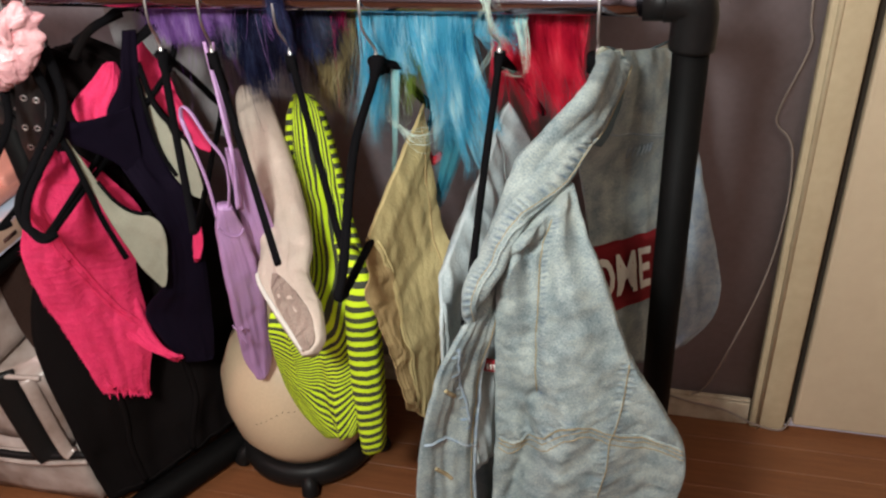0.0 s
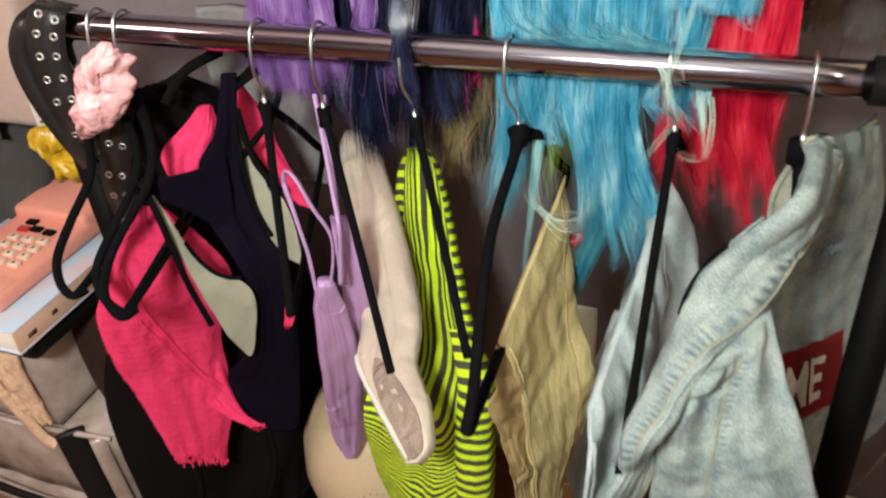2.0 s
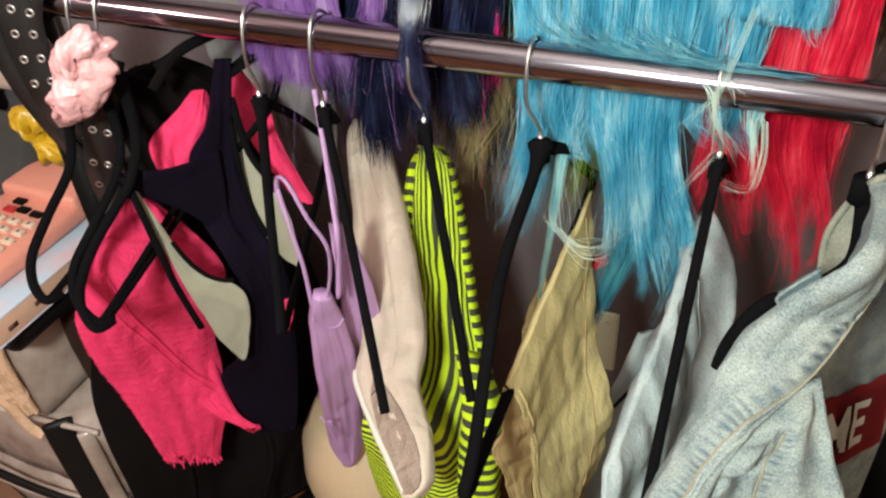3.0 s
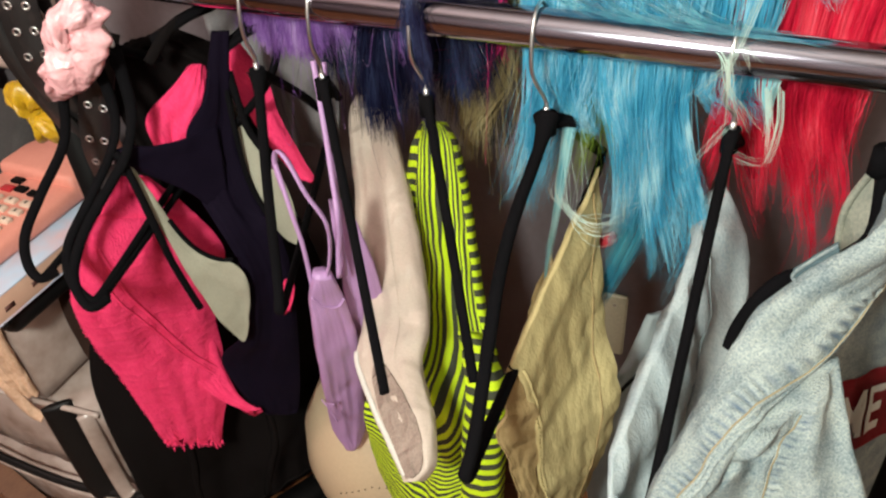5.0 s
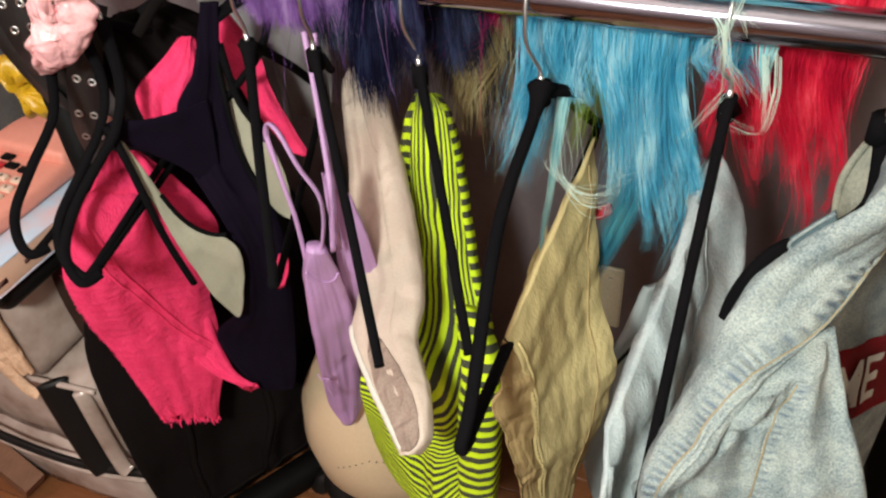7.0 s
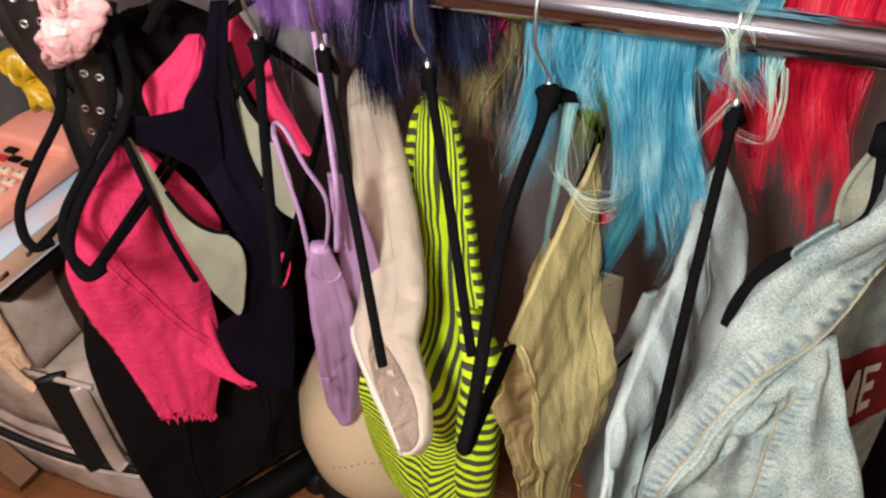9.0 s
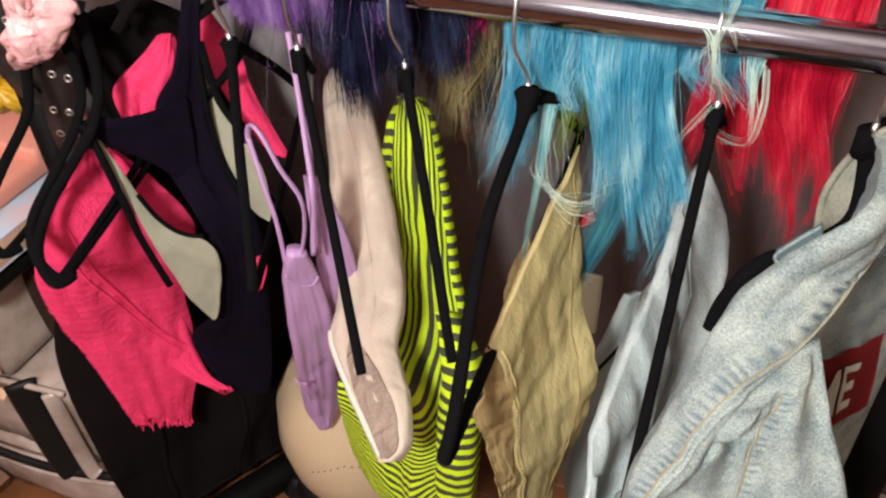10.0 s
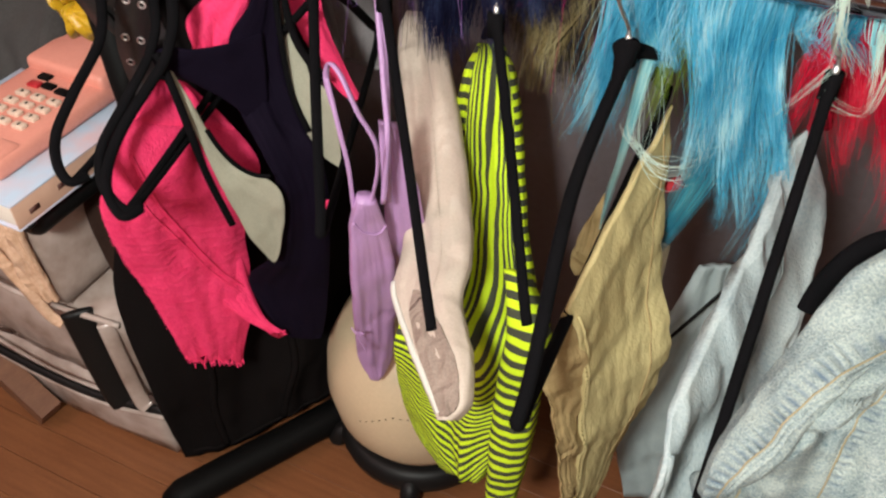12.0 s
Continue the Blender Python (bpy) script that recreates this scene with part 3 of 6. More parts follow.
hanger(-0.07, (-0.10, 0.70, 0.765), (-0.02, 1.08, 0.74), bar=False, neck_z=0.828, label="black hanger inside the denim jacket", wide=0.0085, shoulder=0.0, path=[(-0.064, 0.868, 0.775), (-0.081, 0.850, 0.757), (-0.100, 0.838, 0.748), (-0.119, 0.826, 0.744), (-0.133, 0.812, 0.732), (-0.142, 0.802, 0.712), (-0.145, 0.795, 0.695)])

# ---- garments ----


def garment(name, label, category, base_, *pieces):
    """pieces: (part name, cloth, material, label)."""
    g = thing(name, base_, label, category)
    for nm, cl, mat, lb in pieces:
        bm = cl.mesh(80 if cl.relief else 60) if isinstance(cl, Cloth) else cl
        part(nm, shift(bm, -Vector(base_)), mat, g, lb)
    return g


pink = Cloth([(-0.774, 0.830, 0.701, -0.772, 0.870, 0.676), (-0.769, 0.800, 0.686, -0.749, 0.890, 0.630), (-0.772, 0.760, 0.656, -0.718, 0.900, 0.565), (-0.786, 0.735, 0.603, -0.748, 0.890, 0.481),
              (-0.803, 0.750, 0.518, -0.757, 0.890, 0.399), (-0.808, 0.770, 0.440, -0.755, 0.880, 0.348), (-0.805, 0.790, 0.308, -0.779, 0.860, 0.238)], 0.004, 2.0, 0.003, 2, 0.0015, 0.014)
flap = Cloth([(-0.802, 0.840, 0.484, -0.759, 0.880, 0.461), (-0.780, 0.840, 0.401, -0.752, 0.880, 0.371), (-0.753, 0.850, 0.347, -0.730, 0.870, 0.335), (-0.722, 0.865, 0.316, -0.704, 0.875, 0.313)], 0.002, 1.5, 0.003, 4, 0.001, 0.01)
ptop = Cloth([(-0.745, 0.950, 0.776, -0.738, 0.965, 0.768), (-0.751, 0.920, 0.762, -0.724, 0.950, 0.750), (-0.767, 0.890, 0.739, -0.728, 0.930, 0.722), (-0.758, 0.880, 0.713, -0.738, 0.910, 0.699)], 0.008, 2.4, 0.005, 5)
pback = Cloth([(-0.709, 0.980, 0.801, -0.709, 0.990, 0.796), (-0.709, 0.970, 0.759, -0.687, 1.000, 0.748), (-0.676, 0.950, 0.719, -0.661, 0.980, 0.706), (-0.640, 0.955, 0.655, -0.629, 0.975, 0.645), (-0.624, 0.968, 0.638, -0.621, 0.972, 0.636)], 0.002, 1, 0.002, 6)
scrap = Cloth([(-0.634, 0.893, 0.549, -0.621, 0.893, 0.556), (-0.644, 0.893, 0.524, -0.624, 0.893, 0.533), (-0.648, 0.893, 0.498, -0.636, 0.893, 0.499)], 0.002, 1, 0.002, 7, 0.001, 0.01)
lace = garment("lace_top", "hot pink lace top with a ragged hem hanging on black hangers", "top", (-0.77, 0.84, 0.26), ("body", pink, M_pink, ""), ("hem_flap", flap, M_pink, ""), ("shoulder", ptop, M_pink, ""), ("back", pback, M_pink, ""), ("hem_flap", scrap, M_pink, ""),
        ("ruffle", pink.line([(0.08, 0.33), (0.3, 0.45), (0.48, 0.54), (0.72, 0.69), (0.97, 0.80)], 0.0022, 0.0006), M_pink, ""), ("ruffle", pink.line([(0.05, 0.37), (0.28, 0.49), (0.46, 0.58), (0.70, 0.73), (0.96, 0.84)], 0.0014, 0.0004), M_pink, ""))
navy = Cloth([(-0.684, 0.925, 0.832, -0.669, 0.935, 0.83), (-0.689, 0.915, 0.8, -0.676, 0.93, 0.79), (-0.693, 0.9, 0.767, -0.683, 0.925, 0.727), (-0.714, 0.885, 0.729, -0.678, 0.92, 0.686), (-0.710, 0.875, 0.668, -0.658, 0.915, 0.628), (-0.695, 0.87, 0.637, -0.641, 0.91, 0.605),
              (-0.68, 0.868, 0.605, -0.636, 0.91, 0.562), (-0.671, 0.868, 0.559, -0.638, 0.91, 0.51), (-0.696, 0.87, 0.466, -0.651, 0.915, 0.427), (-0.745, 0.872, 0.402, -0.663, 0.915, 0.351), (-0.728, 0.875, 0.334, -0.676, 0.915, 0.291), (-0.716, 0.89, 0.291, -0.678, 0.91, 0.282)], 0.004, 2, 0.0022, 8)
tongue = Cloth([(-0.758, 0.825, 0.738, -0.755, 0.825, 0.719), (-0.74, 0.83, 0.745, -0.745, 0.832, 0.714), (-0.723, 0.845, 0.739, -0.728, 0.848, 0.695), (-0.705, 0.874, 0.735, -0.708, 0.868, 0.665), (-0.688, 0.905, 0.735, -0.687, 0.890, 0.615)], 0.003, 1, 0.001, 9)
linA = Cloth([(-0.684, 0.935, 0.777, -0.682, 0.94, 0.781), (-0.681, 0.93, 0.745, -0.674, 0.935, 0.745), (-0.679, 0.925, 0.723, -0.664, 0.93, 0.723), (-0.671, 0.915, 0.681, -0.648, 0.92, 0.688), (-0.656, 0.905, 0.64, -0.625, 0.915, 0.679), (-0.635, 0.905, 0.605, -0.614, 0.91, 0.635), (-0.615, 0.905, 0.596, -0.61, 0.905, 0.592)], 0.002, 1, 0.001, 3)
linB = Cloth([(-0.743, 0.82, 0.726, -0.735, 0.822, 0.723), (-0.733, 0.82, 0.699, -0.727, 0.828, 0.692), (-0.725, 0.822, 0.662, -0.719, 0.835, 0.651), (-0.718, 0.827, 0.612, -0.699, 0.845, 0.608), (-0.709, 0.835, 0.557, -0.668, 0.855, 0.591), (-0.699, 0.842, 0.51, -0.657, 0.858, 0.562), (-0.686, 0.85, 0.477, -0.669, 0.856, 0.504), (-0.682, 0.852, 0.472, -0.678, 0.853, 0.475)], 0.002, 1, 0.002, 3)
garment("sports_bra", "navy strappy sports bra with grey-green lining, hanging on a hanger", "bra", (-0.69, 0.9, 0.28), ("body", navy, M_navy, ""), ("side_panel", tongue, M_navy, ""), ("lining", linA, M_lining, "grey-green lining"), ("lining", linB, M_lining, "grey-green lining"),
        ("strap", tube([(-0.743, 0.815, 0.745), (-0.735, 0.814, 0.73), (-0.726, 0.813, 0.691), (-0.721, 0.815, 0.646), (-0.719, 0.82, 0.601), (-0.711, 0.83, 0.535)], 0.0040, 8, 6, 0.7), M_flock, ""),
        ("piping", tube([(-0.714, 0.828, 0.66), (-0.706, 0.833, 0.634), (-0.695, 0.84, 0.613), (-0.681, 0.848, 0.601), (-0.667, 0.855, 0.599)], 0.0026, 8, 6, 0.7), M_flock, ""),
        ("piping", tube([(-0.684, 0.930, 0.792), (-0.674, 0.915, 0.736), (-0.663, 0.905, 0.673), (-0.644, 0.900, 0.634)], 0.003, 8, 6, 0.7), M_flock, ""),
        ("piping", tube([(-0.677, 0.930, 0.787), (-0.661, 0.920, 0.729), (-0.633, 0.920, 0.688)], 0.004, 8, 6, 0.7), M_flock, ""),
        ("strap", tube([(-0.677, 0.93, 0.811), (-0.646, 0.95, 0.83), (-0.629, 0.955, 0.817), (-0.638, 0.94, 0.777), (-0.679, 0.92, 0.727)], 0.0048, 8, 8, 0.7), M_flock, ""),
        ("strap", tube([(-0.758, 0.92, 0.816), (-0.722, 0.94, 0.837), (-0.693, 0.95, 0.853), (-0.67, 0.96, 0.848), (-0.661, 0.955, 0.829), (-0.687, 0.93, 0.807)], 0.006, 8, 8, 0.7), M_flock, ""))
lil = Cloth([(-0.540, 0.820, 0.642, -0.524, 0.830, 0.638), (-0.550, 0.820, 0.602, -0.527, 0.850, 0.583), (-0.563, 0.830, 0.523, -0.530, 0.870, 0.497), (-0.579, 0.850, 0.414, -0.550, 0.890, 0.383), (-0.592, 0.870, 0.329, -0.564, 0.900, 0.306), (-0.587, 0.880, 0.284, -0.576, 0.890, 0.277)], 0.008, 2, 0.003, 11, 0.001)
garment("camisole", "lilac satin camisole with thin straps on a hanger", "camisole", (-0.56, 0.86, 0.28), ("body", lil, M_lilac, ""),
        ("trim", lil.line([(0.02, 0.16), (0.3, 0.20), (0.7, 0.20), (0.98, 0.16)], 0.0018, 0.001), M_lilac, ""), ("bow", tube([(-0.575, 0.838, 0.425), (-0.566, 0.836, 0.418), (-0.557, 0.836, 0.425), (-0.566, 0.835, 0.421), (-0.556, 0.835, 0.395)], 0.0009, 6), M_lilac, "small tied bow"), ("strap", tube([(-0.558, 0.825, 0.735), (-0.564, 0.828, 0.760), (-0.556, 0.824, 0.777), (-0.542, 0.818, 0.772), (-0.527, 0.815, 0.743), (-0.514, 0.82, 0.71), (-0.518, 0.825, 0.673), (-0.528, 0.826, 0.635)], 0.0028, 8, 8, 0.6), M_lilac, ""),
        ("strap", tube([(-0.564, 0.828, 0.760), (-0.551, 0.820, 0.715), (-0.545, 0.82, 0.673), (-0.545, 0.822, 0.62)], 0.0022, 8, 8, 0.6), M_lilac, ""),
        ("strap", tube([(-0.553, 0.9, 0.83), (-0.539, 0.88, 0.781), (-0.526, 0.86, 0.733), (-0.514, 0.84, 0.703), (-0.520, 0.835, 0.63)], 0.0028, 8, 8, 0.6), M_lilac, ""),
        ("strap", tube([(-0.542, 0.9, 0.83), (-0.535, 0.88, 0.769), (-0.524, 0.86, 0.714), (-0.522, 0.85, 0.62)], 0.0028, 8, 8, 0.6), M_lilac, ""),
        ("side_panel", Cloth([(-0.535, 0.86, 0.705, -0.520, 0.87, 0.70), (-0.535, 0.86, 0.64, -0.505, 0.88, 0.62), (-0.54, 0.87, 0.54, -0.51, 0.90, 0.52), (-0.55, 0.88, 0.45, -0.53, 0.90, 0.44)], 0.003, 2, 0.003, 12), M_lilac, ""))
crm = Cloth([(-0.627, 1.090, 0.679, -0.598, 1.090, 0.684), (-0.620, 1.060, 0.669, -0.564, 1.060, 0.679), (-0.588, 1.000, 0.633, -0.520, 1.000, 0.646), (-0.556, 0.940, 0.585, -0.481, 0.940, 0.604), (-0.524, 0.880, 0.542, -0.447, 0.880, 0.566),
             (-0.511, 0.830, 0.515, -0.435, 0.830, 0.542), (-0.466, 0.780, 0.505, -0.401, 0.780, 0.531), (-0.427, 0.745, 0.491, -0.385, 0.745, 0.510), (-0.409, 0.730, 0.484, -0.393, 0.730, 0.492)], 0.011, 2, 0.003, 13, 0.0015)
garment("trousers", "cream sateen trousers folded over a black hanger", "trousers", (-0.5, 0.9, 0.5), ("leg", crm, M_cream, ""), ("turned_edge", crm.line([(0.03, 0.60), (0.07, 0.68), (0.10, 0.77), (0.18, 0.87), (0.32, 0.945)], 0.0042, 0.0003, flat=0.4), M_white, "white turned hem edge"),
        ("lining", Cloth([tuple(crm.at(a_, v_, 1, 0.0005)) + tuple(crm.at(b_, v_, 1, 0.0005)) for a_, b_, v_ in ((0.36, 0.46, 0.62), (0.24, 0.66, 0.68), (0.20, 0.80, 0.76), (0.22, 0.86, 0.84), (0.28, 0.84, 0.91), (0.36, 0.74, 0.965))], 0.002, 3, 0.002, 15), M_creamin, "beige lining with its creases darkened in the colour"),
        ("seam", crm.line([(0.55, 0.06), (0.6, 0.25), (0.62, 0.45), (0.7, 0.62)], 0.0007, 0.0004), M_cream, ""))
def stripe_flow(q, v, c, front, run):
    """On the front the bands run down the cloth at the top and turn across it towards the hem."""
    m = max(0.0, min(1.0, (0.84 - v) / 0.24))
    m = m * m * (3 - 2 * m)
    sag = (1 - m) * 0.55 * (q - 0.62) ** 2
    if not front or c < 0.22 or c > 0.93:
        return sag
    h = q - 0.5 - 0.76 * 0.14 * math.tanh((q - 0.60) / 0.14)
    return m * ((0.24 + 0.56 * v) * h - 1.5 * run + 0.362) + sag


strp = Cloth([(-0.511, 1.040, 0.697, -0.488, 1.040, 0.701), (-0.521, 1.020, 0.672, -0.467, 1.030, 0.676), (-0.523, 1.000, 0.607, -0.448, 1.010, 0.617), (-0.505, 0.970, 0.534, -0.425, 0.970, 0.546), (-0.510, 0.920, 0.46, -0.385, 0.92, 0.474),
              (-0.526, 0.860, 0.421, -0.365, 0.87, 0.443), (-0.525, 0.860, 0.344, -0.367, 0.850, 0.377), (-0.510, 0.860, 0.276, -0.382, 0.840, 0.317), (-0.459, 0.850, 0.215, -0.401, 0.830, 0.247)], 0.016, 3, 0.006, 17,
             slant=stripe_flow, pitch=1.5)
roll = Cloth([(-0.401, 0.860, 0.572, -0.377, 0.860, 0.574), (-0.383, 0.830, 0.531, -0.343, 0.830, 0.535), (-0.387, 0.820, 0.441, -0.342, 0.820, 0.448), (-0.388, 0.815, 0.340, -0.345, 0.815, 0.347), (-0.388, 0.815, 0.237, -0.356, 0.815, 0.244)], 0.02, 1, 0.003, 19, pitch=1.35)
garment("striped_top", "neon yellow and grey striped jersey top on a hanger", "top", (-0.44, 0.9, 0.24), ("body", strp, M_stripe, ""), ("sleeve", roll, M_stripe, ""))
khk = Cloth([(-0.310, 0.748, 0.664, -0.294, 0.948, 0.738), (-0.299, 0.750, 0.635, -0.283, 0.930, 0.703), (-0.293, 0.755, 0.606, -0.275, 0.910, 0.670), (-0.289, 0.757, 0.575, -0.258, 0.880, 0.612), (-0.287, 0.759, 0.54, -0.238, 0.852, 0.572), (-0.285, 0.76, 0.51, -0.231, 0.845, 0.545),
             (-0.283, 0.762, 0.47, -0.240, 0.838, 0.505), (-0.281, 0.765, 0.43, -0.253, 0.83, 0.425), (-0.281, 0.77, 0.37, -0.266, 0.80, 0.33)], 0.003, 2.6, 0.0018, 23, 0.0005, 0.014, lean=2.0, edge=0.004)
kfl = Cloth([(-0.309, 0.745, 0.664, -0.305, 0.752, 0.65), (-0.31, 0.738, 0.624, -0.289, 0.758, 0.612), (-0.317, 0.736, 0.587, -0.287, 0.758, 0.568), (-0.307, 0.738, 0.547, -0.285, 0.76, 0.518), (-0.298, 0.745, 0.474, -0.281, 0.762, 0.456), (-0.288, 0.75, 0.40, -0.279, 0.766, 0.385)], 0.002, 2, 0.002, 29, 0.0015, 0.014, edge=0.005)
kback = Cloth([(-0.36, 1, 0.549, -0.348, 1, 0.584), (-0.371, 1, 0.503, -0.344, 1, 0.522), (-0.374, 1, 0.471, -0.351, 1, 0.476), (-0.369, 1, 0.455, -0.359, 1, 0.458)], 0.003, 2, 0.003, 30, edge=0.003)
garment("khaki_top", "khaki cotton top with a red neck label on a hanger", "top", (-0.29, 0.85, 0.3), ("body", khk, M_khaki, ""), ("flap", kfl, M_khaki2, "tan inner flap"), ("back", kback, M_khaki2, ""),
        ("neck_label", tube([(-0.287, 0.925, 0.690), (-0.281, 0.926, 0.668), (-0.266, 0.93, 0.676)], 0.006, 10, 6, 0.5), M_red, "red neck label"),
        ("hem_stitching", khk.line([(0.03, 0.06), (0.04, 0.3), (0.04, 0.6), (0.08, 0.97)], 0.0014, 0.0005), M_khaki, ""),
        ("edging", khk.line([(0.004 + 0.016 * (k % 2), 0.30 + 0.69 * k / 70) for k in range(71)], 0.0011, 0.0008, n=2), M_khaki, ""), ("edging", kfl.line([(0.01 + 0.03 * (k % 2), 0.04 + 0.94 * k / 60) for k in range(61)], 0.0011, 0.0008, n=2), M_khaki2, ""),
        ("seam", khk.line([(0.90, 0.04), (0.82, 0.3), (0.74, 0.6), (0.7, 0.9)], 0.001, 0.0004), M_khaki2, ""))
sh = Cloth([(-0.209, 0.69, 0.657, -0.184, 0.952, 0.743), (-0.206, 0.66, 0.625, -0.158, 0.935, 0.702), (-0.204, 0.66, 0.585, -0.146, 0.91, 0.659), (-0.200, 0.66, 0.55, -0.141, 0.87, 0.627), (-0.197, 0.665, 0.51, -0.138, 0.83, 0.597), (-0.194, 0.67, 0.46, -0.143, 0.79, 0.555), (-0.192, 0.675, 0.43, -0.14, 0.77, 0.47), (-0.19, 0.68, 0.38, -0.13, 0.77, 0.36)], 0.006, 3.0, 0.0065, 31, 0.0018, lean=1.6)
shb = Cloth([(-0.235, 0.990, 0.533, -0.192, 1.020, 0.525), (-0.252, 0.960, 0.476, -0.170, 1.020, 0.456), (-0.277, 0.930, 0.411, -0.153, 1.000, 0.400), (-0.277, 0.920, 0.318, -0.143, 0.980, 0.324), (-0.243, 0.910, 0.197, -0.126, 0.960, 0.207)], 0.005, 2, 0.005, 37)
garment("denim_shirt", "pale faded denim shirt hanging on a black hanger", "shirt", (-0.18, 0.9, 0.2), ("front", sh, M_shirt, ""), ("placket", sh.line([(0.02, 0.1), (0.04, 0.35), (0.05, 0.65), (0.06, 0.98)], 0.003, 0.0), M_shirt, ""), ("seam", sh.line([(0.80, 0.05), (0.6, 0.3), (0.52, 0.5), (0.5, 0.75), (0.5, 0.98)], 0.0012, 0.0004), M_shirtshade, ""), ("strap", tube([(-0.20, 0.98, 0.53), (-0.245, 0.93, 0.47), (-0.28, 0.90, 0.43), (-0.29, 0.90, 0.46)], 0.002, 8), M_black, "thin black cord"), ("back", shb, M_shirtshade, "grey-blue back with shade in its colour"))
jb = Cloth([(-0.060, 0.872, 0.842, 0.008, 1.050, 0.780), (-0.052, 0.866, 0.815, 0.019, 1.050, 0.747), (-0.062, 0.870, 0.770, 0.034, 1.050, 0.677), (-0.085, 0.880, 0.699, 0.044, 1.050, 0.585), (-0.074, 0.885, 0.615, 0.050, 1.055, 0.468),
            (-0.062, 0.885, 0.506, 0.052, 1.050, 0.37), (-0.046, 0.885, 0.393, 0.050, 1.040, 0.28)], 0.005, 2, 0.003, 41)


def ladder(cl, line, s, v, pitch, reach, deep, offset=0.0, side=0):
    """Gathers across a seam: ridges a pitch apart that fade with the distance from it; the dye stays in the valleys."""
    e, sd, along = cl.near(line, s, v)
    if e > reach * 2 or (side and sd != side):
        return 0.0, 0.0
    x = along + 0.25 * pitch * noise.noise(Vector((along * 90, offset, 1.7)))
    w = math.sin(2 * math.pi * x / pitch + offset)
    f = math.exp(-((e - reach * 0.5) / (reach * 0.42)) ** 2) * (0.65 + 0.5 * noise.noise(Vector((along * 60, offset, 0))))
    return deep * w * f, max(0.0, f * (-0.25 - w) * 1.5)


def groove(cl, line, s, v, deep, wide):
    return -deep * math.exp(-(cl.near(line, s, v)[0] / wide) ** 2)


HEAD = [(0.565, 0.025), (0.487, 0.112), (0.42, 0.195), (0.37, 0.29), (0.335, 0.42)]
CUFF = [(0.02, 0.555), (0.10, 0.575), (0.20, 0.56), (0.29, 0.54), (0.51, 0.493), (0.63, 0.534), (0.75, 0.579), (0.89, 0.61), (0.99, 0.636)]
UNDER = [(0.985, 0.414), (0.87, 0.477), (0.73, 0.545), (0.645, 0.59), (0.57, 0.686), (0.54, 0.772)]
FOLD = [(0.21, 0.565), (0.15, 0.645), (0.10, 0.74), (0.08, 0.9)]
SEAM = [(0.955, 0.0), (0.955, 0.2), (0.955, 0.4), (0.95, 0.6), (0.94, 0.8), (0.92, 0.98)]


def shoulder_relief(cl, s, v):
    a, wa = ladder(cl, SEAM, s, v, 0.0092, 0.015, 0.0020, 0.4)
    return a, wa * 0.9


def sleeve_relief(cl, s, v):
    a, wa = ladder(cl, HEAD, s, v, 0.0068, 0.009, 0.0018, 1.1, 1)
    b, wb = ladder(cl, CUFF, s, v, 0.012, 0.010, 0.0015, 2.2)
    c, wc = ladder(cl, UNDER, s, v, 0.010, 0.009, 0.0016, 3.0)
    d = groove(cl, [(0.10, 0.05), (0.3, 0.075), (0.48, 0.075)], s, v, 0.007, 0.009) + groove(cl, FOLD, s, v, 0.012, 0.009) + groove(cl, HEAD, s, v, 0.0035, 0.0028)
    d += groove(cl, [(0.05, 0.16), (0.10, 0.28), (0.12, 0.44), (0.22, 0.54)], s, v, 0.007, 0.012) + groove(cl, [(0.30, 0.43), (0.22, 0.49), (0.2, 0.54)], s, v, 0.006, 0.008)
    d += groove(cl, [(0.62, 0.53), (0.54, 0.60), (0.50, 0.70), (0.50, 0.85)], s, v, 0.004, 0.012) - groove(cl, [(0.51, 0.50), (0.36, 0.60), (0.28, 0.72)], s, v, 0.005, 0.012)
    return a + b + c + d, wa + 0.6 * wb + 0.8 * wc


jy = Cloth([(-0.067, 0.872, 0.842, -0.037, 0.900, 0.811), (-0.0645, 0.822, 0.847, -0.047, 0.865, 0.795), (-0.076, 0.772, 0.838, -0.058, 0.820, 0.779), (-0.113, 0.765, 0.797, -0.069, 0.785, 0.770), (-0.136, 0.745, 0.777, -0.085, 0.756, 0.747), (-0.146, 0.737, 0.748, -0.111, 0.714, 0.736), (-0.153, 0.722, 0.723, -0.122, 0.694, 0.733), (-0.161, 0.718, 0.698, -0.134, 0.676, 0.719), (-0.165, 0.710, 0.679, -0.140, 0.667, 0.706), (-0.171, 0.690, 0.670, -0.146, 0.655, 0.696), (-0.174, 0.670, 0.664, -0.154, 0.647, 0.682), (-0.178, 0.662, 0.645, -0.162, 0.650, 0.657), (-0.184, 0.672, 0.615, -0.172, 0.680, 0.615)], 0.010, 1.5, 0.003, 43, 0.0012, relief=shoulder_relief)
